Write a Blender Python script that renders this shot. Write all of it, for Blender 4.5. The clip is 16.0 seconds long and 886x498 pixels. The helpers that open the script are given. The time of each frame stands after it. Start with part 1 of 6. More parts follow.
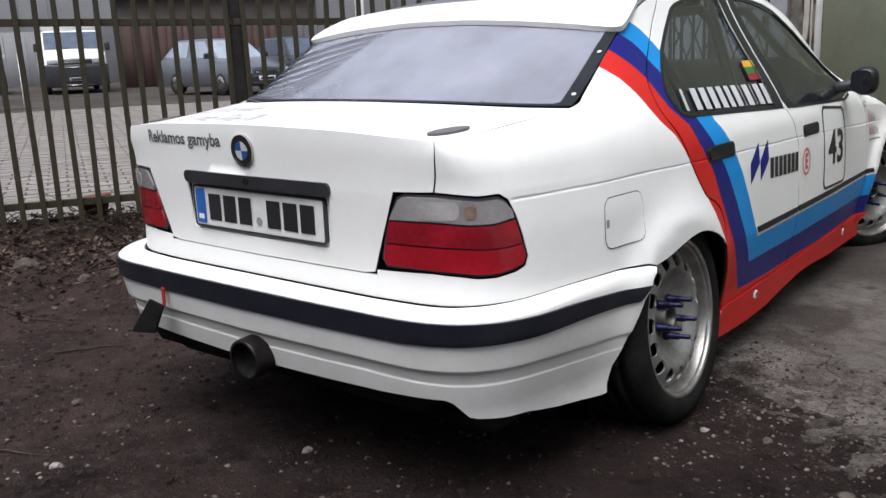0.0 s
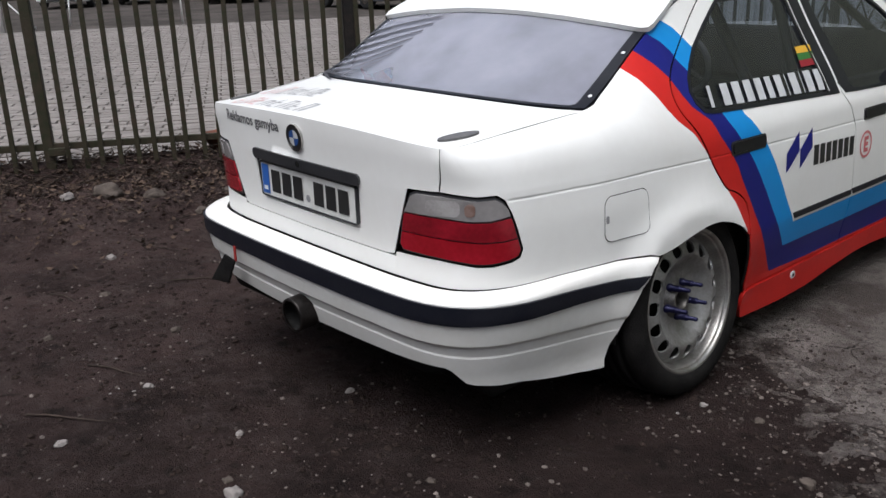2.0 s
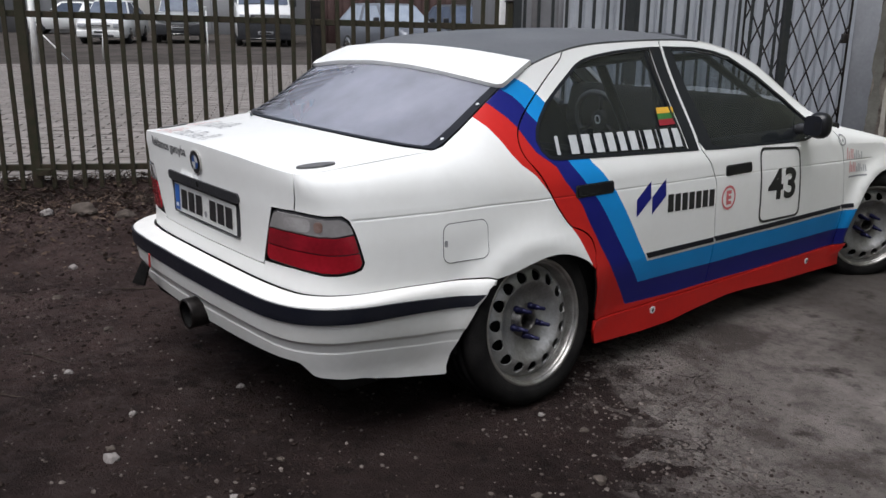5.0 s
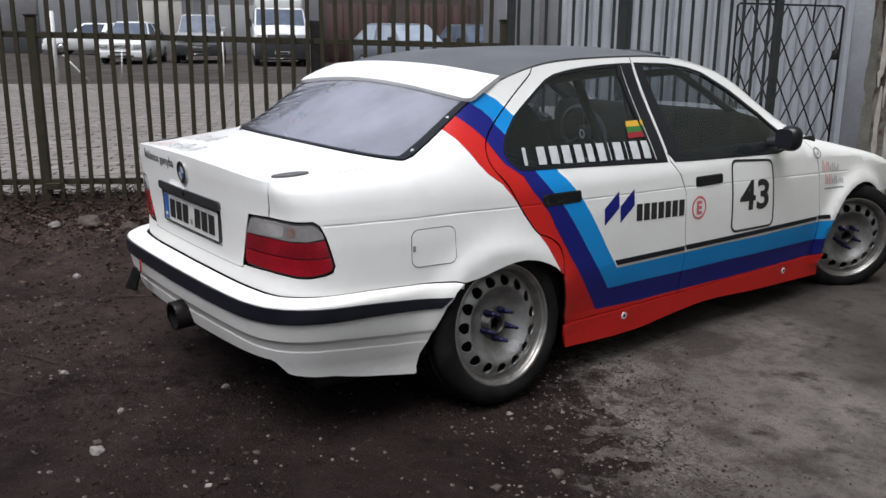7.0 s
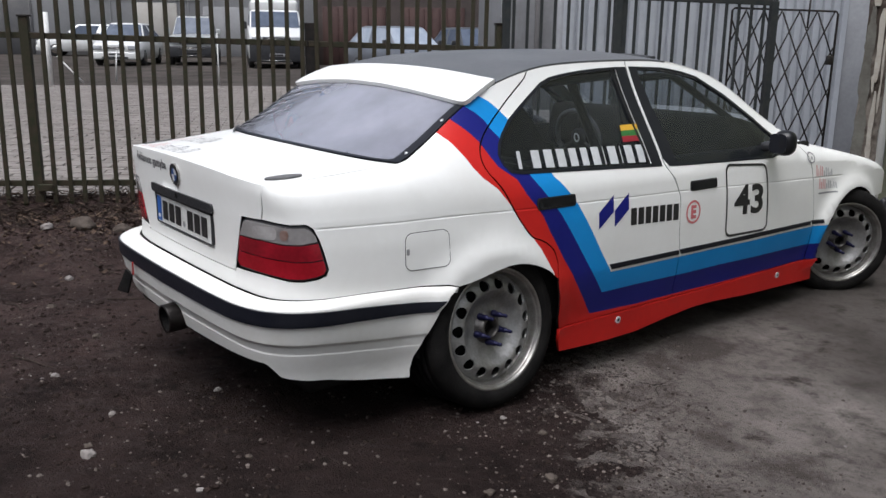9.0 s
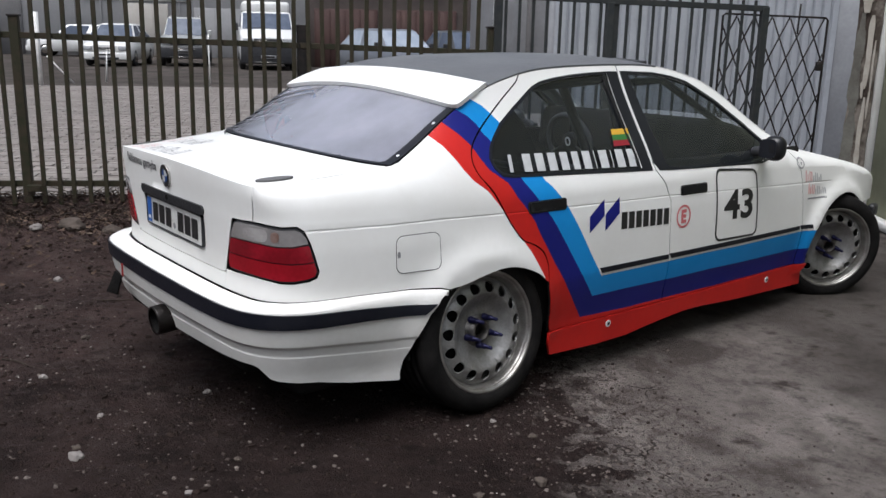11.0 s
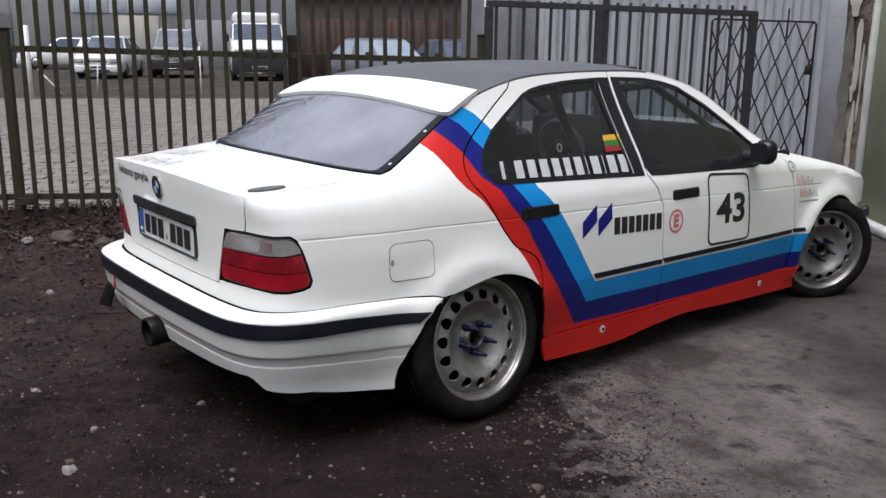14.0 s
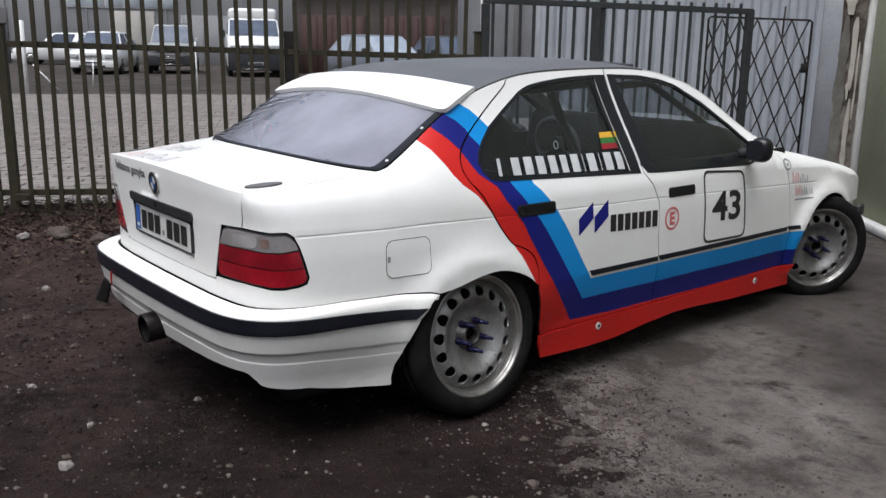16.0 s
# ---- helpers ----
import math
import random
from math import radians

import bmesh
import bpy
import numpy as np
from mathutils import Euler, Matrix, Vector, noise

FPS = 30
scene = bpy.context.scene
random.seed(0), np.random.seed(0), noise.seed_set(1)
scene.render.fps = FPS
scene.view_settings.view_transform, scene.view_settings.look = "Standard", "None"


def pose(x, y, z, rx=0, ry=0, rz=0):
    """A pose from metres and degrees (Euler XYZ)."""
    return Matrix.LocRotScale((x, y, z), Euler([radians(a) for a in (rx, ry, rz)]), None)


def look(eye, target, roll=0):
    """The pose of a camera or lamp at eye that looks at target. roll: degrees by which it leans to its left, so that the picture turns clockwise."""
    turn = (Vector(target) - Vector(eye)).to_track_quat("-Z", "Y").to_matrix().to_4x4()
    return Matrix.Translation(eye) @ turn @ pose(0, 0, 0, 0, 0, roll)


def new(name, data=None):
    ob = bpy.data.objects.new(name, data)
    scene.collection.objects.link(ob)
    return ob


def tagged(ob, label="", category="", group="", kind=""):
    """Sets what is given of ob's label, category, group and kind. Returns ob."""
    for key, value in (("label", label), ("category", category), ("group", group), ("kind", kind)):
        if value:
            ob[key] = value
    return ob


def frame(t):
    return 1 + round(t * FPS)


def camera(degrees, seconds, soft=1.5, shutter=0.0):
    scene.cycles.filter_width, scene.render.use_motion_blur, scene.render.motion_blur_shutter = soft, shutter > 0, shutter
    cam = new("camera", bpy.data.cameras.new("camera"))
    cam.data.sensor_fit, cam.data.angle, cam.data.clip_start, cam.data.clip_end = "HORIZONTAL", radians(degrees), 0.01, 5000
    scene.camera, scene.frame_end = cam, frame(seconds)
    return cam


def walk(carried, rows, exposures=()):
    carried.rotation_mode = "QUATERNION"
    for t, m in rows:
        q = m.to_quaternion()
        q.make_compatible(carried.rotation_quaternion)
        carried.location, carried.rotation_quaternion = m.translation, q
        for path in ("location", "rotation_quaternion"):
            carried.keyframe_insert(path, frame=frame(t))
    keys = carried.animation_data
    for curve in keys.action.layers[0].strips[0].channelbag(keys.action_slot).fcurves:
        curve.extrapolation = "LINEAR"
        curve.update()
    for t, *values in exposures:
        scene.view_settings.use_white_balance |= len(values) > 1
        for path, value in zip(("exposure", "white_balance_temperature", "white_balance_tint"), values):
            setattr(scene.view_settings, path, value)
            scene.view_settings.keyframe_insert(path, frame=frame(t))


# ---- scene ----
cam = camera(54.5, 16.0)
PATH = [
    (0, (1.794, -2.334, 1.11), (0.588, -0.8, 0.671), -2.3),
    (0.5, (1.916, -2.39, 1.281), (0.699, -0.904, 0.721), -1.0),
    (1, (2.054, -2.392, 1.361), (0.778, -0.976, 0.753), -1.1),
    (1.5, (2.128, -2.333, 1.379), (0.803, -0.966, 0.765), -1.1),
    (2, (2.22, -2.273, 1.372), (0.803, -1.009, 0.745), -1.9),
    (2.5, (2.363, -2.234, 1.378), (0.874, -1.038, 0.785), -1.6),
    (3, (2.432, -2.225, 1.373), (0.901, -1.06, 0.827), -1.5),
    (3.5, (2.529, -2.199, 1.377), (1.008, -1.026, 0.821), -0.4),
    (4, (2.607, -2.182, 1.386), (1.11, -0.958, 0.873), -0.2),
    (4.5, (2.767, -2.177, 1.381), (1.277, -0.944, 0.869), 0.8),
    (4.7, (2.825, -2.166, 1.394), (1.345, -0.925, 0.875), 0.8),
    (6.8, (3.146, -2.112, 1.392), (1.625, -0.906, 0.91), 0.4),
    (7, (3.141, -2.115, 1.391), (1.622, -0.904, 0.914), 0.5),
    (7.5, (3.137, -2.108, 1.388), (1.622, -0.895, 0.905), 0.5),
    (8, (3.136, -2.107, 1.389), (1.621, -0.891, 0.914), 0.6),
    (8.5, (3.136, -2.108, 1.387), (1.62, -0.893, 0.913), 0.6),
    (9, (3.134, -2.107, 1.39), (1.622, -0.885, 0.92), 0.8),
    (11.5, (3.133, -2.11, 1.39), (1.634, -0.868, 0.93), 1.3),
    (12, (3.133, -2.113, 1.389), (1.634, -0.869, 0.934), 1.3),
    (12.5, (3.136, -2.112, 1.388), (1.641, -0.864, 0.934), 1.2),
    (13, (3.135, -2.11, 1.391), (1.64, -0.86, 0.942), 1.0),
    (13.5, (3.138, -2.106, 1.388), (1.643, -0.854, 0.945), 0.6),
    (14, (3.133, -2.106, 1.387), (1.639, -0.852, 0.943), 0.6),
    (14.5, (3.133, -2.106, 1.386), (1.64, -0.853, 0.937), 0.7),
    (15, (3.135, -2.109, 1.389), (1.644, -0.855, 0.939), 0.8),
    (15.5, (3.135, -2.11, 1.387), (1.648, -0.849, 0.941), 0.7),
    (16, (3.136, -2.112, 1.388), (1.65, -0.852, 0.937), 0.8),
]
EXPOSURES = [(0.0, 0.94, 6120, 10), (0.9, 0.72, 6120, 10), (1.5, 0.66, 6120, 10), (2.7, 0.61, 6120, 10), (3.0, 0.61, 6120, 10), (3.5, 0.5, 6120, 10), (4.0, 0.48, 6120, 10), (4.7, 0.49, 6120, 10), (7.0, 0.66, 6120, 10), (16.0, 0.68, 6120, 10)]
walk(cam, [(t, look(eye, target, roll)) for t, eye, target, roll in PATH], exposures=EXPOSURES)

# ---- world, sun, exposure ----
world = bpy.data.worlds.new("overcast_sky")
scene.world = world
world.use_nodes = True
wn = world.node_tree.nodes
wl = world.node_tree.links
sky = wn.new("ShaderNodeTexSky")
sky.sky_type, sky.sun_disc = "NISHITA", False
sky.sun_elevation, sky.sun_rotation = radians(67), radians(159)
sky.air_density, sky.dust_density, sky.ozone_density = 1.0, 6.0, 1.0
grey = wn.new("ShaderNodeHueSaturation")
grey.inputs["Saturation"].default_value = 0.42
wl.new(sky.outputs[0], grey.inputs["Color"])
wl.new(grey.outputs[0], wn["Background"].inputs[0])
wn["Background"].inputs[1].default_value = 0.09
sun = new("sun", bpy.data.lights.new("sun", "SUN"))
sun.data.energy, sun.data.angle, sun.data.color = 1.5, radians(50), (1.0, 0.98, 0.97)
sun.matrix_world = look((1.2, -3.1, 8), (0, 0, 0))


# ---- materials ----
def material(name, colour, rough=.6, metal=0.0, second=None, scale=8.0, amount=.5, bump=0.0, bump_scale=60.0, coat=0.0, detail=6.0, spec=.5, rough_var=.0):
    """A surface with two colours mixed by noise at two scales, and fine relief."""
    m = bpy.data.materials.new(name)
    m.use_nodes = True
    n, l = m.node_tree.nodes, m.node_tree.links
    b = n["Principled BSDF"]
    b.inputs["Roughness"].default_value, b.inputs["Metallic"].default_value = rough, metal
    b.inputs["Coat Weight"].default_value, b.inputs["Coat Roughness"].default_value = coat, .06
    b.inputs["Specular IOR Level"].default_value = spec
    co = n.new("ShaderNodeTexCoord")
    second = second or tuple(c * .82 for c in colour)
    n1, n2 = n.new("ShaderNodeTexNoise"), n.new("ShaderNodeTexNoise")
    n1.inputs["Scale"].default_value, n1.inputs["Detail"].default_value = scale, detail
    n2.inputs["Scale"].default_value, n2.inputs["Detail"].default_value = scale * 11, 3
    l.new(co.outputs["Object"], n1.inputs["Vector"]), l.new(co.outputs["Object"], n2.inputs["Vector"])
    add = n.new("ShaderNodeMath")
    add.operation = "MULTIPLY_ADD"
    add.inputs[1].default_value, add.inputs[2].default_value = .35, -.17
    l.new(n2.outputs[0], add.inputs[0])
    tot = n.new("ShaderNodeMath")
    tot.operation = "ADD"
    l.new(n1.outputs[0], tot.inputs[0]), l.new(add.outputs[0], tot.inputs[1])
    ramp = n.new("ShaderNodeMapRange")
    ramp.inputs[1].default_value, ramp.inputs[2].default_value = .5 - .28 * (1 - amount) - .02, .5 + .28 * (1 - amount) + .02
    l.new(tot.outputs[0], ramp.inputs[0])
    mix = n.new("ShaderNodeMix")
    mix.data_type = "RGBA"
    mix.inputs[6].default_value, mix.inputs[7].default_value = (*colour, 1), (*second, 1)
    l.new(ramp.outputs[0], mix.inputs[0])
    l.new(mix.outputs[2], b.inputs["Base Color"])
    if rough_var:
        rr = n.new("ShaderNodeMapRange")
        rr.inputs[3].default_value, rr.inputs[4].default_value = max(0, rough - rough_var), min(1, rough + rough_var)
        l.new(tot.outputs[0], rr.inputs[0]), l.new(rr.outputs[0], b.inputs["Roughness"])
    if bump:
        n3, bp = n.new("ShaderNodeTexNoise"), n.new("ShaderNodeBump")
        n3.inputs["Scale"].default_value, n3.inputs["Detail"].default_value = bump_scale, 5
        l.new(co.outputs["Object"], n3.inputs["Vector"])
        bp.inputs["Strength"].default_value, bp.inputs["Distance"].default_value = min(1.0, bump), .01
        l.new(n3.outputs[0], bp.inputs["Height"]), l.new(bp.outputs[0], b.inputs["Normal"])
    return m


def glass(name, tint, gloss_rough=.02, ior=1.5, haze=0.0, haze_colour=(.5, .5, .5)):
    """A thin pane: light goes straight through, tinted, with mirror gloss by Fresnel."""
    m = bpy.data.materials.new(name)
    m.use_nodes = True
    n, l = m.node_tree.nodes, m.node_tree.links
    n.remove(n["Principled BSDF"])
    tr, gl, fr, mx = n.new("ShaderNodeBsdfTransparent"), n.new("ShaderNodeBsdfGlossy"), n.new("ShaderNodeLayerWeight"), n.new("ShaderNodeMixShader")
    tr.inputs[0].default_value, gl.inputs["Roughness"].default_value, fr.inputs[0].default_value = (*tint, 1), gloss_rough, .5
    f0 = ((ior - 1) / (ior + 1)) ** 2
    pw, sc = n.new("ShaderNodeMath"), n.new("ShaderNodeMath")
    pw.operation, sc.operation = "POWER", "MULTIPLY_ADD"
    pw.inputs[1].default_value, sc.inputs[1].default_value, sc.inputs[2].default_value = 4.0, 1 - f0, f0
    l.new(fr.outputs["Facing"], pw.inputs[0]), l.new(pw.outputs[0], sc.inputs[0])
    l.new(sc.outputs[0], mx.inputs[0]), l.new(tr.outputs[0], mx.inputs[1]), l.new(gl.outputs[0], mx.inputs[2])
    l.new(mx.outputs[0], n["Material Output"].inputs[0])
    if haze:
        df, m2, nz, rg, tc = n.new("ShaderNodeBsdfDiffuse"), n.new("ShaderNodeMixShader"), n.new("ShaderNodeTexNoise"), n.new("ShaderNodeMapRange"), n.new("ShaderNodeTexCoord")
        df.inputs[0].default_value, nz.inputs["Scale"].default_value, nz.inputs["Detail"].default_value = (*haze_colour, 1), 3.0, 8
        rg.inputs[1].default_value, rg.inputs[2].default_value, rg.inputs[3].default_value, rg.inputs[4].default_value = .3, .7, haze * .75, haze * 1.25
        l.new(tc.outputs["Object"], nz.inputs["Vector"]), l.new(nz.outputs[0], rg.inputs[0]), l.new(rg.outputs[0], m2.inputs[0])
        l.new(tr.outputs[0], m2.inputs[1]), l.new(df.outputs[0], m2.inputs[2]), l.new(m2.outputs[0], mx.inputs[1])
    return m


WHITE = material("white_paint", (.81, .81, .79), .40, second=(.765, .76, .735), scale=3, amount=.2, coat=.12, spec=.35, rough_var=.06)
WHITE_DULL = material("white_bumper_paint", (.80, .795, .77), .36, second=(.72, .705, .67), scale=5, amount=.25, spec=.35, coat=.1, rough_var=.1)
RED = material("red_vinyl", (.56, .020, .015), .38, second=(.49, .018, .015), scale=4, spec=.2)
NAVY = material("navy_vinyl", (.010, .012, .15), .38, second=(.012, .015, .17), scale=4, spec=.2)
SKY_BLUE = material("light_blue_vinyl", (.012, .235, .60), .38, second=(.016, .255, .64), scale=4, spec=.2)
BLACK = material("black_plastic", (.018, .019, .022), .45, second=(.03, .03, .033), scale=12, bump=.15, bump_scale=300)
BLACK_VINYL = material("black_lettering", (.012, .012, .013), .4, second=(.02, .02, .02))
STRIP = material("dark_rubber_strip", (.007, .008, .014), .45, spec=.3, second=(.013, .014, .020), scale=9, bump=.1, bump_scale=200)
RUBBER = material("tyre_rubber", (.0055, .0052, .0052), .8, spec=.12, second=(.014, .013, .0125), scale=14, bump=.3, bump_scale=180)
STEEL = material("silver_wheel_paint", (.34, .34, .335), .45, .55, second=(.17, .16, .15), scale=9, amount=.35, bump=.05, bump_scale=120, rough_var=.1)
RIM_LIP = material("bare_rim_metal", (.40, .39, .37), .36, .8, second=(.24, .225, .21), scale=14, rough_var=.12)
STUD = material("blue_anodised_stud", (.011, .011, .055), .4, .5, second=(.010, .010, .045))
HUB = material("hub_steel", (.26, .245, .23), .4, .85, second=(.08, .075, .07), scale=24)
DARK = material("dark_underbody", (.008, .008, .008), .85, spec=.1, second=(.02, .019, .018))
CARBON = material("charcoal_roof_wrap", (.090, .092, .098), .40, second=(.125, .127, .132), scale=3, bump=.12, bump_scale=500)
LENS_RED = material("red_lens", (.30, .010, .022), .15, second=(.17, .006, .012), scale=7, coat=.6)
LENS_DARK = material("bright_red_lens", (.33, .010, .022), .12, second=(.24, .006, .012), scale=7, coat=.6)
LENS_CLEAR = material("smoked_clear_lens", (.33, .315, .31), .15, second=(.19, .18, .18), scale=5, amount=.1, coat=.6)
LENS_PATCH = material("pale_lens_patch", (.40, .385, .38), .2, second=(.27, .255, .25), scale=14, coat=.6)
BULB = material("amber_reflector", (.17, .10, .08), .3, second=(.24, .17, .15), scale=40)
# the panes' haze is cloudiness plus sky reflection put in as pale colour
GLASS = glass("tinted_side_glass", (.66, .70, .74), .02, 1.5, .020, (.42, .48, .56))
PLEXI = glass("rear_plexiglass", (.70, .71, .80), .05, 1.6, .42, (.58, .59, .69))
GLOSS_BLACK = material("gloss_black_plastic", (.006, .006, .008), .3, spec=.4, second=(.010, .010, .012))
FRIT = material("black_window_border", (.007, .008, .012), .35, spec=.3, second=(.012, .013, .017))
DUSTY = material("dusty_grey_plastic", (.085, .085, .088), .6, second=(.14, .138, .135), scale=30, amount=.4, bump=.2, bump_scale=160)
FLAG_RED = material("flag_red_print", (.26, .012, .022), .45, second=(.22, .01, .02))
OLD_STRAP = material("worn_red_strap", (.36, .020, .014), .7, second=(.24, .015, .012), scale=40)
PLATE = material("number_plate_white", (.70, .70, .68), .35, second=(.60, .60, .57), scale=20)
BADGE_BLUE = material("badge_enamel_blue", (.020, .075, .26), .3, second=(.018, .06, .2))
BADGE_WHITE = material("badge_enamel_white", (.55, .56, .57), .35, second=(.45, .46, .47))
PLATE_BLUE = material("number_plate_blue", (.03, .12, .42), .35, second=(.025, .10, .36))
STREAK = material("grey_brown_streak", (.030, .028, .032), .5, second=(.06, .055, .06), scale=30)
CHROME = material("polished_metal", (.55, .54, .52), .22, 1.0, second=(.40, .39, .37), scale=30)
SOOT = material("sooty_steel", (.040, .034, .032), .40, .7, second=(.014, .012, .011), scale=14)
LETTER_WHITE = material("white_lettering", (.78, .78, .78), .4, second=(.72, .72, .72))
NAME_WHITE = material("worn_white_lettering", (.52, .53, .54), .45, second=(.44, .45, .46), scale=30)
YELLOW = material("yellow_vinyl", (.62, .36, .03), .45)
GREEN = material("green_vinyl", (.03, .15, .03), .45)
PINK = material("red_print", (.62, .16, .17), .4)
GREY_PRINT = material("grey_print", (.28, .28, .29), .4)
LID_WORDS = material("dark_grey_lettering", (.075, .075, .08), .45, second=(.11, .11, .115), scale=30)
WING_GREY = material("faded_grey_print", (.36, .36, .37), .45, second=(.50, .50, .50), scale=40)
LID_PRINT = material("worn_dark_print", (.22, .22, .23), .5, second=(.48, .48, .48), scale=25, amount=.4)
LID_PINK = material("worn_red_print", (.60, .27, .26), .5, second=(.70, .52, .50), scale=25, amount=.4)
CAGE = material("roll_cage_paint", (.012, .012, .014), .5, spec=.3, second=(.02, .02, .023))
SUEDE = material("worn_grey_suede", (.055, .055, .06), .85, second=(.085, .085, .09), scale=30)
FABRIC = material("dark_seat_cloth", (.02, .02, .022), .9, second=(.035, .035, .037), scale=40, bump=.3, bump_scale=400)


# ---- building helpers ----
def thing(name, label, category, group="", kind=""):
    return tagged(new(name), label, category, group, kind)


def part(name, bm, mat, parent=None, label="", smooth=True, m=None):
    """Links a bmesh as one mesh object under a thing or a part."""
    me = bpy.data.meshes.new(name)
    bm.to_mesh(me)
    bm.free()
    me.materials.append(mat)
    me.shade_smooth() if smooth else me.shade_flat()
    ob = new(name, me)
    if parent:
        ob.parent = parent
    if m is not None:
        ob.matrix_basis = m
    return tagged(ob, label)


def sharpen(bm, degrees=35):
    for e in bm.edges:
        if len(e.link_faces) == 2 and e.calc_face_angle(0) > radians(degrees):
            e.smooth = False
    return bm


def add_box(bm, size, m=Matrix(), bevel=0.0, seg=1):
    made = bmesh.ops.create_cube(bm, size=1, matrix=m @ Matrix.Diagonal((*size, 1)))["verts"]
    if bevel:
        edges = list({e for v in made for e in v.link_edges})
        bmesh.ops.bevel(bm, geom=edges, offset=bevel, segments=seg, affect="EDGES", profile=.5)
    return bm


def box(size, m=Matrix(), bevel=0.0, seg=1):
    return sharpen(add_box(bmesh.new(), size, m, bevel, seg), 50)


def add_tube(bm, points, r, sides=10, closed=False, caps=True):
    """A round bar through points; r is a number or a list."""
    pts = [Vector(p) for p in points]
    rs = r if isinstance(r, (list, tuple)) else [r] * len(pts)
    rings, up = [], None
    for i, p in enumerate(pts):
        a = pts[i - 1] if i or closed else p
        b = pts[(i + 1) % len(pts)] if i < len(pts) - 1 or closed else p
        d = (b - a).normalized()
        if up is None:
            up = d.orthogonal().normalized()
        up = (up - d * up.dot(d)).normalized()
        side = d.cross(up)
        rings.append([bm.verts.new(p + rs[i] * (math.cos(2 * math.pi * k / sides) * up + math.sin(2 * math.pi * k / sides) * side)) for k in range(sides)])
    n = len(rings)
    for i in range(n if closed else n - 1):
        p, q = rings[i], rings[(i + 1) % n]
        for k in range(sides):
            bm.faces.new((p[k], p[(k + 1) % sides], q[(k + 1) % sides], q[k]))
    if caps and not closed:
        bm.faces.new(rings[0][::-1]), bm.faces.new(rings[-1])
    return bm


def tube(points, r, sides=10, closed=False):
    return sharpen(add_tube(bmesh.new(), points, r, sides, closed), 60)


def lathe(profile, sides=48, bm=None, m=Matrix()):
    """Turns (radius, height) pairs round the z axis."""
    bm = bm or bmesh.new()
    rings = []
    for r, h in profile:
        if r < 1e-5:
            rings.append([bm.verts.new(m @ Vector((0, 0, h)))] * sides)
        else:
            rings.append([bm.verts.new(m @ Vector((r * math.cos(2 * math.pi * k / sides), r * math.sin(2 * math.pi * k / sides), h))) for k in range(sides)])
    for p, q in zip(rings, rings[1:]):
        for k in range(sides):
            j = (k + 1) % sides
            face = list(dict.fromkeys((p[k], p[j], q[j], q[k])))
            if len(face) > 2:
                bm.faces.new(face)
    return sharpen(bm, 40)


def extruded(outline, depth, m=Matrix(), bevel=0.0):
    """A prism of an outline in x, y; depth along z."""
    bm = bmesh.new()
    vs = [bm.verts.new((x, y, 0)) for x, y in outline]
    f = bm.faces.new(vs)
    if f.normal.z > 0:
        f.normal_flip()
    top = bmesh.ops.extrude_face_region(bm, geom=[f])["geom"]
    bmesh.ops.translate(bm, verts=[g for g in top if isinstance(g, bmesh.types.BMVert)], vec=(0, 0, depth))
    bmesh.ops.recalc_face_normals(bm, faces=bm.faces)
    if bevel:
        bmesh.ops.bevel(bm, geom=list(bm.edges), offset=bevel, segments=2, affect="EDGES", profile=.5)
    bmesh.ops.transform(bm, matrix=m, verts=bm.verts)
    return sharpen(bm, 40)


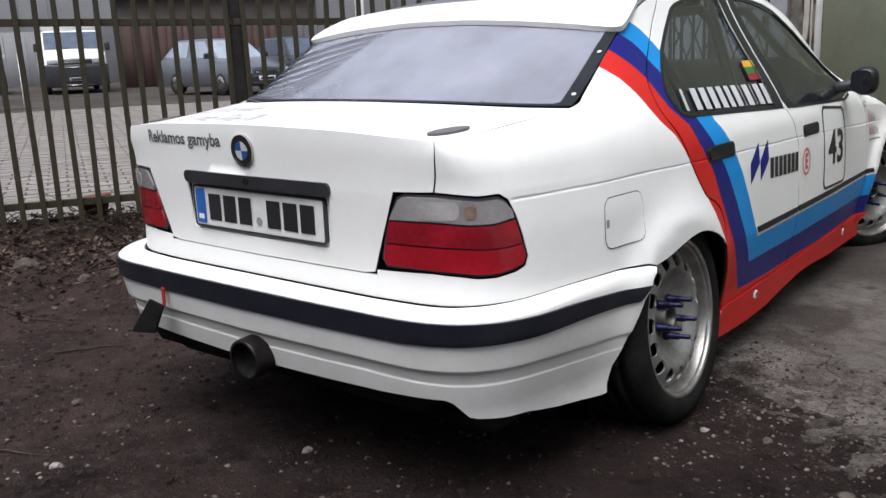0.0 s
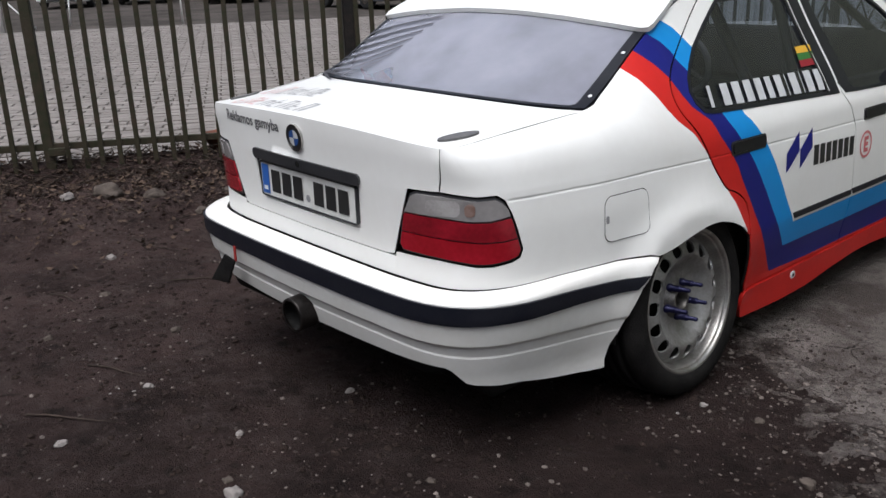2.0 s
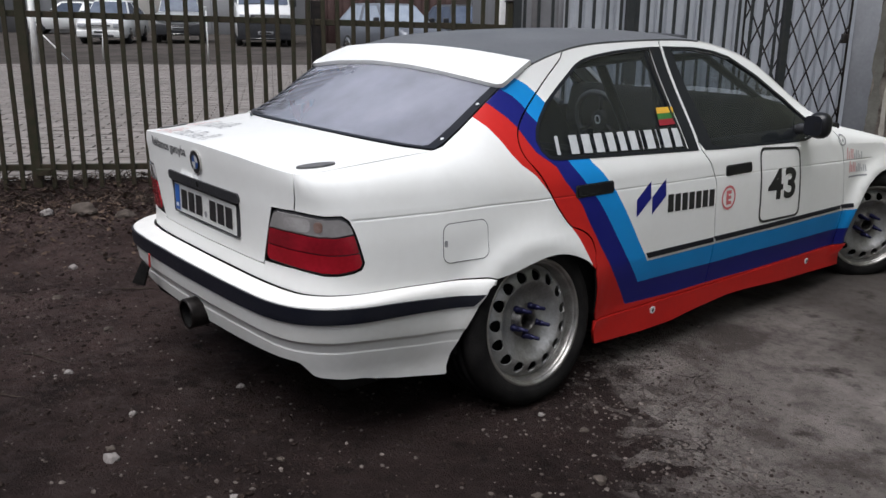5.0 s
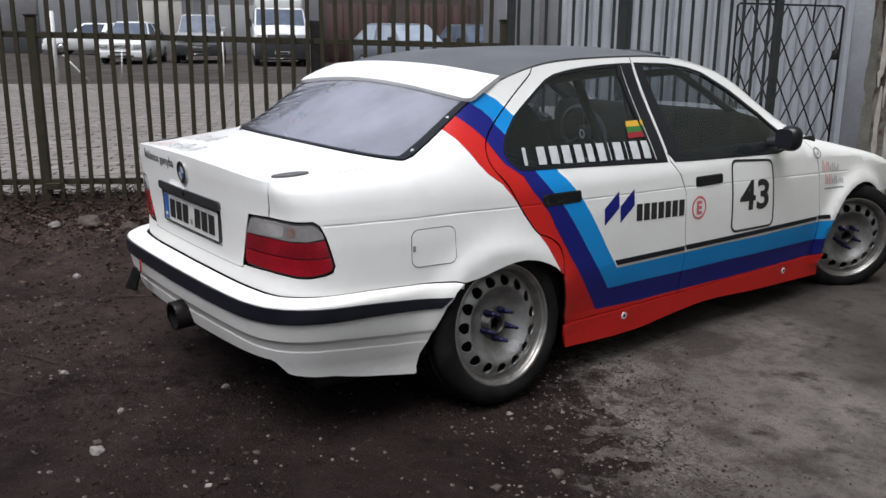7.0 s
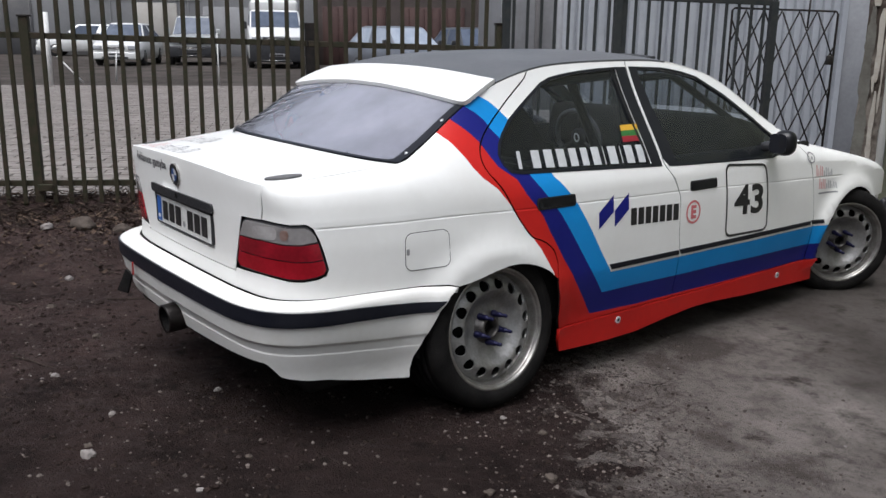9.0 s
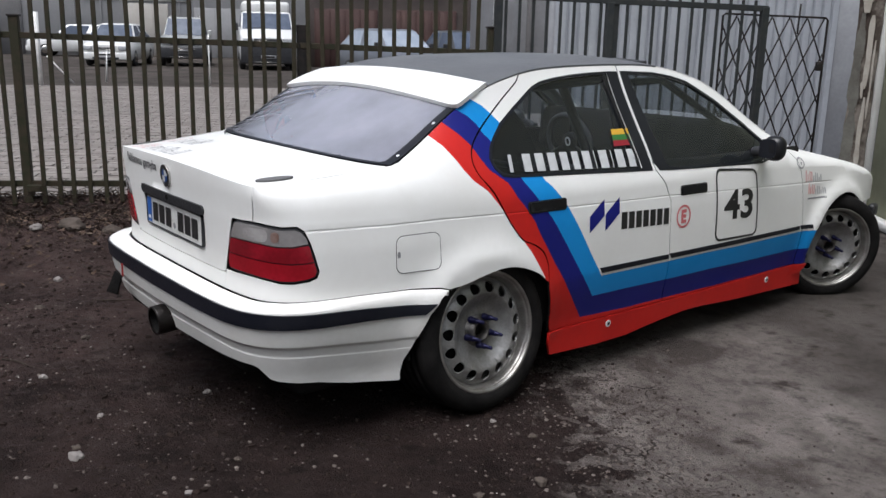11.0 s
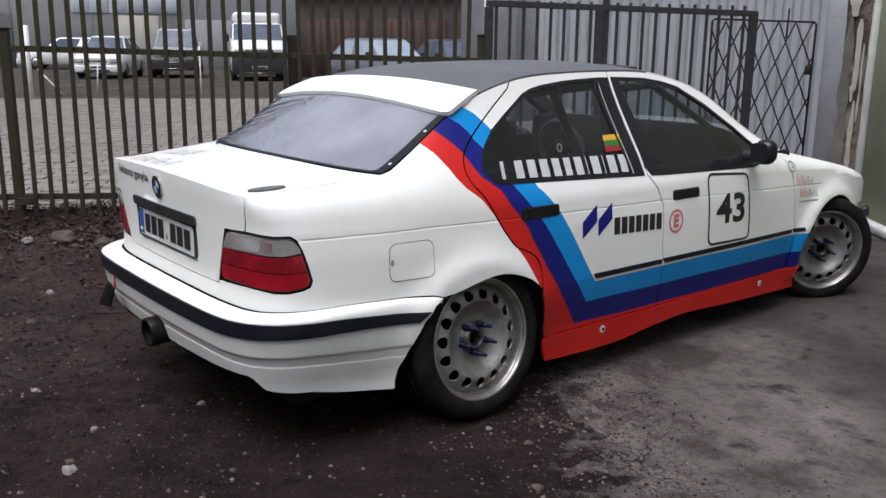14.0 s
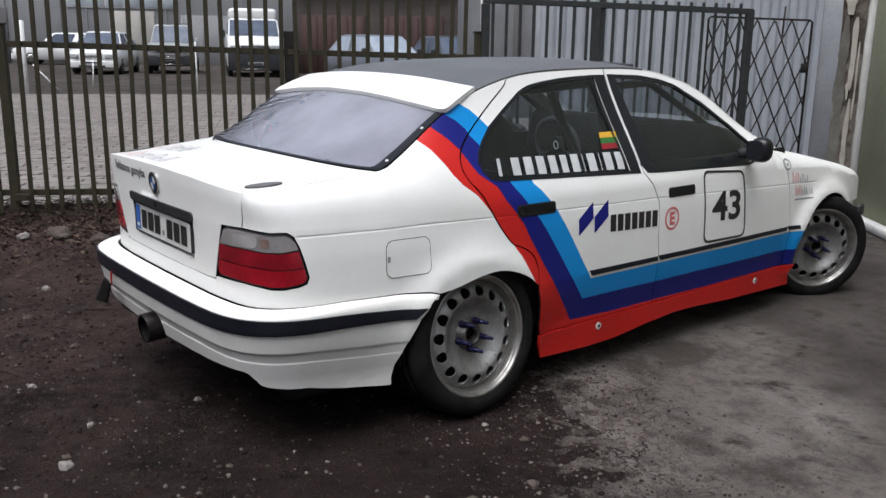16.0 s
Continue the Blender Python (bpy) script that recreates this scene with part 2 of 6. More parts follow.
def panel(name, loops, mat, parent, fn, off=0.0, thick=.012, step=.04, label="", cuts=(), step_v=None, source=None, paint=None, gap_shade=False):
    """A curved sheet: loops in the two coordinates of fn are filled, cut into a grid, laid on fn and given folded edges."""
    bm = bmesh.new()
    if source:
        bm.from_mesh(source)
    else:
        for loop in loops:
            vs = [bm.verts.new((a, b, 0)) for a, b in loop]
            for p, q in zip(vs, vs[1:] + vs[:1]):
                bm.edges.new((p, q))
        bmesh.ops.triangle_fill(bm, edges=list(bm.edges), use_beauty=True)
    for axis in (0, 1):
        lo, hi = min(v.co[axis] for v in bm.verts), max(v.co[axis] for v in bm.verts)
        st = (step_v or step) if axis else step
        for k in range(1, int((hi - lo) / st) + 1):
            c = [0, 0, 0]
            c[axis] = (math.floor(lo / st) + k) * st + 1e-5
            if lo < c[axis] < hi:
                no = [0, 0, 0]
                no[axis] = 1
                bmesh.ops.bisect_plane(bm, geom=list(bm.verts) + list(bm.edges) + list(bm.faces), plane_co=c, plane_no=no, dist=1e-6)
    for a, b, c, d in (paint[1] if paint else ()):
        near = [f for f in bm.faces if min(a, c) - .06 < f.calc_center_median().x < max(a, c) + .06 and min(b, d) - .06 < f.calc_center_median().y < max(b, d) + .06]
        geom = list({v for f in near for v in f.verts} | {e for f in near for e in f.edges} | set(near))
        bmesh.ops.bisect_plane(bm, geom=geom, plane_co=(a, b, 0), plane_no=(d - b, a - c, 0), dist=1e-6)
    for (a, b), (na, nb) in cuts:
        bmesh.ops.bisect_plane(bm, geom=list(bm.verts) + list(bm.edges) + list(bm.faces), plane_co=(a, b, 0), plane_no=(na, nb, 0), dist=1e-6)
    bm.normal_update()
    for f in bm.faces:
        if f.normal.z < 0:
            f.normal_flip()
    if paint:
        for f in bm.faces:
            c = f.calc_center_median()
            f.material_index = paint[0](c.x, c.y)
    rim = [e for e in bm.edges if len(e.link_faces) == 1]
    flat = {v: (v.co.x, v.co.y) for v in bm.verts}
    normals = {}
    e = 2e-3
    for v, (a, b) in flat.items():
        p = fn(a, b, off)
        da, db = fn(a + e, b, off) - fn(a - e, b, off), fn(a, b + e, off) - fn(a, b - e, off)
        n = da.cross(db)
        normals[v] = n.normalized() if n.length > 1e-12 else Vector((0, 0, 1))
        v.co = p
    keep = list(bm.verts)
    if thick:
        dup, mid, low = {}, {}, {}
        for ed in rim:
            f = ed.link_faces[0]
            a, b = ed.verts
            for lp in f.loops:
                if lp.edge == ed:
                    a, b = lp.vert, lp.link_loop_next.vert
            for v in (a, b):
                if v not in dup:
                    dup[v] = bm.verts.new(v.co)
                    mid[v] = bm.verts.new(v.co - normals[v] * min(thick, .0035))
                    low[v] = bm.verts.new(v.co - normals[v] * thick)
            bm.faces.new((dup[b], dup[a], mid[a], mid[b])).material_index = f.material_index
            # where asked, the deeper fold is dark, for the shade inside panel gaps
            if thick > .004:
                bm.faces.new((mid[b], mid[a], low[a], low[b])).material_index = f.material_index if not gap_shade else (1 + len(paint[2]) if paint else 1)
    bm.verts.index_update()
    me = bpy.data.meshes.new(name)
    table = [tuple(normals[v]) if v in normals else (0, 0, 0) for v in bm.verts]
    bm.to_mesh(me)
    bm.free()
    for one in (mat, *(paint[2] if paint else ()), *((DARK,) if gap_shade else ())):
        me.materials.append(one)
    me.shade_smooth()
    me.normals_split_custom_set_from_vertices(table)
    ob = new(name, me)
    ob.parent = parent
    return tagged(ob, label)


def mirrored(loops):
    return [[(-a, b) for a, b in loop[::-1]] for loop in loops]


def ring_pts(cx, cy, r, n=24):
    return [(cx + r * math.cos(2 * math.pi * k / n), cy + r * math.sin(2 * math.pi * k / n)) for k in range(n)]


def rounded(x0, y0, x1, y1, r, n=5):
    """A rectangle with round corners, as a loop."""
    out = []
    for cx, cy, a in ((x1 - r, y1 - r, 0), (x0 + r, y1 - r, 90), (x0 + r, y0 + r, 180), (x1 - r, y0 + r, 270)):
        out += [(cx + r * math.cos(radians(a + 90 * k / n)), cy + r * math.sin(radians(a + 90 * k / n))) for k in range(n + 1)]
    return out


def letters(text, size, bold=0.0):
    """The flat mesh of a line of text in the built-in font, from its lower left corner, with capitals size high."""
    cu = bpy.data.curves.new("lettering", "FONT")
    cu.body, cu.size, cu.offset = text, size / .69, bold
    ob = bpy.data.objects.new("lettering", cu)
    scene.collection.objects.link(ob)
    me = bpy.data.meshes.new_from_object(ob.evaluated_get(bpy.context.evaluated_depsgraph_get()))
    bpy.data.objects.remove(ob)
    return me


def set_in(me, x, y, sx=1.0, sy=1.0, skew=0.0):
    for v in me.vertices:
        v.co = (x + sx * v.co.x + skew * v.co.y, y + sy * v.co.y, 0)
    return me



# ---- the racing saloon's outer surface: a plan contour carried up in sections ----
PLAN_X = [0, .30, .45, .58, .66, .71, .74, .765, .79, .798, .808, .826, .838, .845, .848, .847, .845, .838, .832, .822, .80, .765, .69, .46, 0]
PLAN_Y = [-.865, -.859, -.849, -.824, -.775, -.705, -.62, -.5, -.38, -.31, -.2, .05, .3, .6, 1.2, 1.5, 1.72, 2.05, 2.35, 2.7, 3.05, 3.25, 3.37, 3.43, 3.46]
EDGE_X = [0, .30, .45, .575, .605, .611, .616, .628, .645, .656, .642, .623, .587, .562, .56, .585, .61, .66, .70, .71, .70, .67, .60, .42, 0]
EDGE_Y = [-.872, -.866, -.855, -.828, -.797, -.718, -.62, -.5, -.38, -.31, -.2, .05, .3, .6, 1.2, 1.5, 1.72, 2.05, 2.35, 2.7, 3.05, 3.22, 3.33, 3.39, 3.42]
EDGE_Z = [.948, .943, .936, .926, .922, .926, .934, .945, .957, .966, 1.02, 1.178, 1.262, 1.305, 1.315, 1.27, 1.195, 1.012, .888, .820, .755, .718, .695, .69, .685]
START_Z = [.80, .80, .80, .80, .80, .80, .80, .80, .80, .80, .80, .80, .80, .80, .80, .80, .80, .80, .79, .77, .70, .66, .62, .60, .60]
LEAN_OUT = [.001, .001, .001, .008, .030, .070, .095, .11, .11, .11, .10, .09, .09, .09, .09, .09, .08, .07, .07, .07, .07, .06, .06, .06, .06]
LEAN_DOWN = [.05, .05, .05, .045, .030, .014, .009, .008, .010, .015, .06, .16, .20, .22, .22, .20, .17, .08, .01, .01, .01, .01, .01, .01, .01]
SIDE_Z = [.05, .12, .20, .28, .40, .47, .60, .70, .80]
SIDE_D = [.055, .050, .044, .036, .010, 0, 0, .004, .016]
REAR_D = [.06, .05, .04, .03, .01, .008, .015, .008, .0]


def catmull(values, per):
    v = np.array([2 * values[0] - values[1], *values, 2 * values[-1] - values[-2]], float)
    t = np.linspace(0, 1, per, endpoint=False)
    out = []
    for i in range(1, len(v) - 2):
        a, b, c, d = v[i - 1:i + 3]
        out.append(.5 * (2 * b + (c - a) * t + (2 * a - 5 * b + 4 * c - d) * t**2 + (3 * b - a - 3 * c + d) * t**3))
    return np.r_[np.concatenate(out), v[-2]]


PER = 12
PX, PY = catmull(PLAN_X, PER), catmull(PLAN_Y, PER)
ARC = np.r_[0, np.cumsum(np.hypot(np.diff(PX), np.diff(PY)))]
# the arc runs a little slower round the rear corner, so that the flank keeps its own scale
TURN = (0.8662 - ARC[36]) / (ARC[72] - ARC[36])
ARC = np.r_[ARC[:36], ARC[36] + (ARC[36:73] - ARC[36]) * TURN, ARC[73:] - ARC[72] + 0.8662]
EX, EY, EZ, SZ, LO, LD = (np.interp(np.arange(len(PX)) / PER, np.arange(len(v)), v) for v in (EDGE_X, EDGE_Y, EDGE_Z, START_Z, LEAN_OUT, LEAN_DOWN))
EX, EY, EZ = catmull(EDGE_X, PER), catmull(EDGE_Y, PER), catmull(EDGE_Z, PER)
TX, TY = np.gradient(PX, ARC), np.gradient(PY, ARC)
TX, TY = TX / np.hypot(TX, TY), TY / np.hypot(TX, TY)
CORNER, NOSE = 6 * PER, 19 * PER


def ux(x):
    """The arc at which the rear face has this x."""
    return math.copysign(np.interp(abs(x), PX[:6 * PER], ARC[:6 * PER]), x)


def uy(y):
    """The arc at which the right side has this y."""
    return float(np.interp(y, PY, ARC))


def flare(y, z):
    """The lip of the wheel arches."""
    out = 0
    for cy, r0, amount in ((0.02, .315, .030), (2.75, .335, .034)):
        r = math.hypot(y - cy, z - .29)
        k = .07 if cy < 1 else .06
        if z > .2:
            out += amount * (math.exp(-((r - r0) / k) ** 2) if r > r0 else 1)
    return out


def crease(a):
    """The height of the pressed line along the flank."""
    return .778 if a < 1.3 else .778 - .0212 * (a - 1.3) if a < 2.6 else .7504 - .0375 * (a - 2.6)


def lean(p):
    """The car sits a little higher on its left springs."""
    return Vector((p[0], p[1], p[2] + .012 * max(0, .55 - p[0])))


def body(u, z, off=0.0):
    """The point of the outer skin at an arc and a height, lifted by off along its level normal."""
    s, a = (1 if u >= 0 else -1), abs(u)
    x, y, tx, ty = (float(np.interp(a, ARC, v)) for v in (PX, PY, TX, TY))
    nx, ny = ty, -tx
    z0 = float(np.interp(a, ARC, SZ))

    def low(h):
        return nx * nx * float(np.interp(h, SIDE_Z, SIDE_D)) + ny * ny * float(np.interp(h, SIDE_Z, REAR_D)) - nx * nx * flare(y, h) + (.0021 * max(0, 1 - abs(h - crease(a)) / .0028) if .8 < a < 4.1 else 0)
    if z <= z0:
        d = low(z) - off
        return lean((s * (x - nx * d), y - ny * d, z))
    d = low(z0)
    ex, ey, ez, lo, ld = (float(np.interp(a, ARC, v)) for v in (EX, EY, EZ, LO, LD))
    h = ez - z0
    p0 = np.array((x - nx * d, y - ny * d, z0))
    p3 = np.array((ex, ey, ez))
    p1 = p0 + np.array((-nx * .012 * nx * nx, -ny * .012 * nx * nx, .4 * h if ld < .055 else .11))
    p2 = p3 + np.array((nx * lo, ny * lo, -ld))
    lo_t, hi_t = 0.0, 1.0
    for _ in range(14):
        t = (lo_t + hi_t) / 2
        zz = (1 - t)**3 * p0[2] + 3 * t * (1 - t)**2 * p1[2] + 3 * t * t * (1 - t) * p2[2] + t**3 * p3[2]
        lo_t, hi_t = (t, hi_t) if zz < z else (lo_t, t)
    t = (lo_t + hi_t) / 2 if z < ez - 1e-4 else 1.0
    p = (1 - t)**3 * p0 + 3 * t * (1 - t)**2 * p1 + 3 * t * t * (1 - t) * p2 + t**3 * p3
    g = (1 - t)**2 * (p1 - p0) + 2 * t * (1 - t) * (p2 - p1) + t * t * (p3 - p2)
    n = np.array((nx, ny, 0)) * g[2] - np.array((0, 0, 1)) * (g[0] * nx + g[1] * ny)
    n = n / max(np.linalg.norm(n), 1e-9)
    p = p + n * off
    return lean((s * p[0], p[1], p[2]))


def strip_low(a):
    """The height of the bumper strip's lower edge."""
    return float(np.interp(abs(a), [0, .4, .55, .66, .735, .9, 1.13, 1.3], [.471, .471, .467, .462, .4615, .460, .454, .448]))


def strip_tall(a):
    return float(np.interp(abs(a), [0, .4, .66, .9, 1.13, 1.3], [.062, .060, .056, .051, .043, .036]))


def shelf_top(a):
    """The height at which the bumper's upper shelf meets the body."""
    return float(np.interp(abs(a), [0, .3, .46, .62, .73, .95, 1.15, 1.285, 1.34], [.541, .539, .537, .534, .536, .541, .540, .532, .516]))


def seat_gap(a):
    """The gap between the body and the bumper, wider towards the wheel."""
    return float(np.interp(abs(a), [.8, 1.1, 1.28], [.0015, .003, .006]))


BUMP_V = [0, .15, .30, .338, .342, .38, .40, .50, .60, .64, .72, .82, .92, 1.0]
BUMP_OFF = [.018, .034, .0465, .0485, .0455, .050, .061, .0645, .066, .064, .055, .038, .018, .0]


def ease(x):
    """Goes smoothly from 0 to 1."""
    x = min(1, max(0, x))
    return x * x * (3 - 2 * x)


def bumper_heights(a):
    """Heights of the foot, the fine line, the crease's lower and upper edge and the strip."""
    line = float(np.interp(a, [0, .4, .66, .82, 1.05], [.368, .372, .355, .351, .328]))
    fold = float(np.interp(a, [0, .4, .66, .82, 1.05], [.410, .411, .397, .394, .372]))
    return [.15, line, fold - .011, fold, strip_low(a)]


def bump_v(u, z):
    """The bumper's own height coordinate: .5 to .6 is the strip, above it the shelf."""
    return float(np.interp(z, bumper_heights(abs(u)), [0, .34, .38, .40, .50]))


def bumper(u, v, off=0.0):
    """The rear bumper stands proud of the contour, less so along the flanks."""
    a = abs(u)
    lo, top, tall = strip_low(a), shelf_top(a), strip_tall(a)
    if v <= .5:
        z = float(np.interp(v, [0, .34, .38, .40, .50], bumper_heights(a)))
    elif v <= .6:
        z = lo + tall * (v - .5) / .1
    else:
        z = lo + tall + (top - lo - tall) * math.sin((v - .6) / .4 * math.pi / 2) ** .6
    w = 1 - .7 * ease((a - .55) / .79)
    back = .018 * (1 - ease((a - .50) / .50)) * min(1, (1 - v) / .25) + float(np.interp(z, [.40, .47, .6], [0, .008, .015])) * (1 - ease((a - .55) / .35))
    kick = .016 * float(np.interp(a, [.72, 1.0], [0, 1])) * max(0, 1 - v / .17)
    return body(u, z, off + back + kick + w * float(np.interp(v, BUMP_V, BUMP_OFF)))


SIDE_FROM = 4 * PER


def edge_at(y):
    """The upper edge of the flank: half width and height."""
    return float(np.interp(y, EY[SIDE_FROM:], EX[SIDE_FROM:])), float(np.interp(y, EY[SIDE_FROM:], EZ[SIDE_FROM:]))


def lid_top(a, b, off=0.0):
    ye = -.80 + .486 * b
    xe, ze = edge_at(ye)
    xe -= .004
    x0 = (edge_at(-.80)[0] - .004) * a

    def lip(v):
        return float(np.interp(abs(x0) if v is None else v, EX[:SIDE_FROM + 1], EY[:SIDE_FROM + 1])), float(np.interp(abs(x0) if v is None else v, EX[:SIDE_FROM + 1], EZ[:SIDE_FROM + 1]))
    y0, z0 = lip(None)
    k = 1 - a * a
    y1, z1 = -.314 - .090 * k - .030 * (1 - a**6), .966 + .016 * k - .003 * (1 - a**6)
    zs = (1 - b) * lip(xe)[1] + b * .966
    return lean((xe * a, y0 + (y1 - y0) * b, z0 + (z1 - z0) * b + (ze - .002 - zs) * a * a + .008 * k * math.sin(math.pi * b) + off))


def arched(y0, y1, rise0, rise1, shift0, shift1):
    """A surface between the two upper edges of the flanks, crowned in the middle."""
    def fn(a, b, off=0.0):
        y = y0 + (y1 - y0) * b
        x, z = edge_at(y)
        k = 1 - a * a
        up = Vector((0, -(edge_at(y + .02)[1] - edge_at(y - .02)[1]), .04)).normalized()
        return lean((x * a, y + (shift0 + (shift1 - shift0) * b) * k, z + (rise0 + (rise1 - rise0) * b) * k)) + up * off
    return fn


plain_window = arched(-.31, .40, .016, .034, -.085, -.01)


def rear_window(a, b, off=0.0):
    """The rear window: its foot runs squarer across the boot than its head."""
    return plain_window(a, b, off) - Vector((0, .030, .003)) * (1 - min(1, a**6)) * max(0, 1 - b) ** 2


roof_top = arched(.192, 1.30, .029, .030, -.03, .05)
windscreen = arched(1.30, 2.14, .030, .025, .05, .16)
bonnet = arched(2.14, 3.36, .030, .025, .14, .04)

# ---- the racing saloon ----
car = thing("racing_saloon", "white four-door racing saloon with red, navy and light blue stripes", "car")
CREASE = [((u0, z0 + d), (tilt, 1)) for u0, z0, tilt in ((0, .778, 0), (1.3, .778, .0212), (2.6, .7504, .0375)) for d in (-.008, -.0028, 0, .0028, .008)]


def edge_line(y0, y1, n, drop=.003):
    """Points along the upper edge of the flank, as arc and height."""
    return [(uy(y0 + (y1 - y0) * k / n), edge_at(y0 + (y1 - y0) * k / n)[1] - drop) for k in range(n + 1)]


# the stripes: each band lies outside a line that comes down the flank and turns forward along the sill
B_RED = ([(1.30, 1.15), (1.364, 1.060), (1.394, 1.029), (1.425, .978), (1.444, .940), (1.474, .902), (1.531, .859), (1.590, .787), (1.634, .721), (1.687, .659), (1.727, .610), (1.767, .543), (1.792, .505), (1.80, .45), (1.80, .10)], None)
B_NAVY = ([(1.36, 1.17), (1.434, 1.104), (1.478, 1.064), (1.512, 1.025), (1.538, .972), (1.562, .934), (1.636, .882), (1.670, .825), (1.718, .773), (1.752, .728), (1.781, .673), (1.863, .548), (1.964, .412), (2.073, .271)], [(2.073, .271), (2.376, .260), (2.709, .258), (3.037, .251), (3.578, .246), (4.4, .244)])
B_LIGHT = ([(1.45, 1.19), (1.509, 1.148), (1.543, 1.127), (1.572, 1.097), (1.585, 1.068), (1.607, 1.043), (1.660, .962), (1.717, .880), (1.759, .830), (1.844, .734), (1.897, .660), (1.960, .570), (2.024, .482), (2.122, .361)], [(2.122, .361), (2.342, .360), (2.672, .354), (2.993, .352), (3.249, .345), (3.529, .340), (3.96, .334), (4.4, .33)])
B_WHITE = ([(1.50, 1.24), (1.580, 1.188), (1.626, 1.164), (1.661, 1.131), (1.688, 1.101), (1.770, .997), (1.829, .878), (1.858, .854), (1.901, .807), (1.941, .762), (2.012, .658), (2.080, .554), (2.154, .449)], [(2.154, .449), (2.616, .447), (2.953, .446), (3.202, .441), (3.476, .440), (3.91, .437), (4.4, .43)])


def within(line, u, z):
    down, along = line
    if z < down[0][1] and u <= np.interp(z, [p[1] for p in down[::-1]], [p[0] for p in down[::-1]]):
        return False
    if z >= down[0][1] and u < down[0][0] + 5 * (z - down[0][1]):
        return False
    return not along or u > 5 or z > np.interp(u, [p[0] for p in along], [p[1] for p in along])


def livery(u, z):
    u = abs(u)
    if u < 1.2 or u > 4.3:
        return 0
    for k, line in enumerate((B_WHITE, B_LIGHT, B_NAVY, B_RED)):
        if within(line, u, z):
            return k
    return 0


SEGS = [(*p, *q) for down, along in (B_RED, B_NAVY, B_LIGHT, B_WHITE) for line in (down, along or []) for p, q in zip(line, line[1:])]
PAINT = {1: (livery, SEGS, (SKY_BLUE, NAVY, RED)), -1: (livery, [(-a, b, -c, d) for a, b, c, d in SEGS], (SKY_BLUE, NAVY, RED))}
U6, U7 = .612, .586
# outline of the tail lamp, then its gaps
LAMP = [(.488, .79), (.508, .80), (.592, .80), (.654, .793), (.695, .788), (.751, .789), (.774, .775), (.793, .74), (.808, .698), (.825, .641), (.816, .622), (.79, .612), (.741, .604), (.69, .604), (.646, .610), (.568, .616), (.444, .617), (.433, .638), (.446, .691), (.466, .745)]
CGAP = [(1.866, 1.281), (1.853, 1.258), (1.813, 1.231), (1.742, 1.188), (1.657, 1.135), (1.582, 1.084), (1.529, 1.039), (1.501, 1.001), (1.491, .957), (1.502, .920), (1.522, .892), (1.552, .853), (1.590, .787), (1.633, .719), (1.681, .661)]


def rounded_line(pts, per=4):
    """A smooth line through the points."""
    a, b = catmull([q[0] for q in pts], per), catmull([q[1] for q in pts], per)
    return list(zip(a.tolist(), b.tolist()))


DOOR_ARCH = [(1.723, .643), (1.760, .625), (1.800, .592), (1.822, .542)]
CGAP = rounded_line([*CGAP, *DOOR_ARCH], 3)
LIP = [(1.861, .296), (1.855, .336), (1.840, .402), (1.826, .453)]
ARCH = rounded_line([(1.818, .480), (1.798, .493), (1.763, .520), (1.698, .550), (1.625, .569), (1.555, .570), (1.474, .555), (1.396, .536), (1.322, .526)], 3)
quarter = (
    [(U7 + .004, .807), (U6 + .004, .912)] + [(float(a), float(np.interp(a, ARC, EZ)) - .0006) for a in np.linspace(U6 + .008, uy(-.6), 14)] + edge_line(-.57, -.31, 8, .0007) + edge_line(-.28, .37, 18) + [(1.868, 1.281)]
    + CGAP[2:] + ARCH
    + [(float(u), shelf_top(u) + seat_gap(u)) for u in np.linspace(1.28, ux(.414), 24)] + [(ux(.414), .606), (.568, .610), (.646, .604), (.69, .598), (.741, .598), (.793, .606), (.822, .617), (.831, .640), (.814, .700), (.799, .743), (.779, .780), (.754, .795), (.695, .794), (.654, .799)])
for side, loops in (("right", [quarter]), ("left", mirrored([quarter]))):
    panel("quarter_panel", loops, WHITE, car, body, cuts=CREASE if side == "right" else [((-a, b), (-na, nb)) for (a, b), (na, nb) in CREASE], paint=PAINT[1 if side == "right" else -1], gap_shade=True)
L5 = ux(.406)
lid_face = [(float(u), float(np.interp(abs(u), ARC, EZ)) - .0015) for u in np.linspace(-U6, U6, 25)]
lid = panel("boot_lid", [lid_face[::-1] + [(-U7, .807), (-ux(.481), .804), (-L5, .601), (-L5 + .03, .597), (L5 - .03, .597), (L5, .601), (ux(.481), .804), (U7, .807)], rounded(-.283, .645, .283, .800, .018)], WHITE, car, body, label="white boot lid", gap_shade=True)


def plate_face(u, z, off=0.0):
    """The upright floor of the plate's recess."""
    return lean((u, -.845 - off, z))


panel("plate_recess", [rounded(-.31, .628, .31, .815, .018)], WHITE, lid, plate_face, off=.001, thick=.004, step=.1)
panel("lid_top", [[(-1, 0), (1, 0), (1, .985), (-1, .985)]], WHITE, lid, lid_top, step=.07, step_v=.08)
VAL = ux(.4136)
panel("rear_valance", [[(-VAL, .5935), (VAL, .5935)] + [(float(u), shelf_top(u) + seat_gap(u)) for u in np.linspace(VAL, -VAL, 12)]], WHITE, car, body)
# dark sheets added behind the panels so that the gaps read as shaded
panel("gap_backing", [[(-1.15, .50), (1.15, .50), (1.15, .86), (.62, .88), (-.62, .88), (-1.15, .86)]], DARK, car, body, off=-.035, thick=0, step=.06, label="dark sheet added behind panel gaps for their shade")
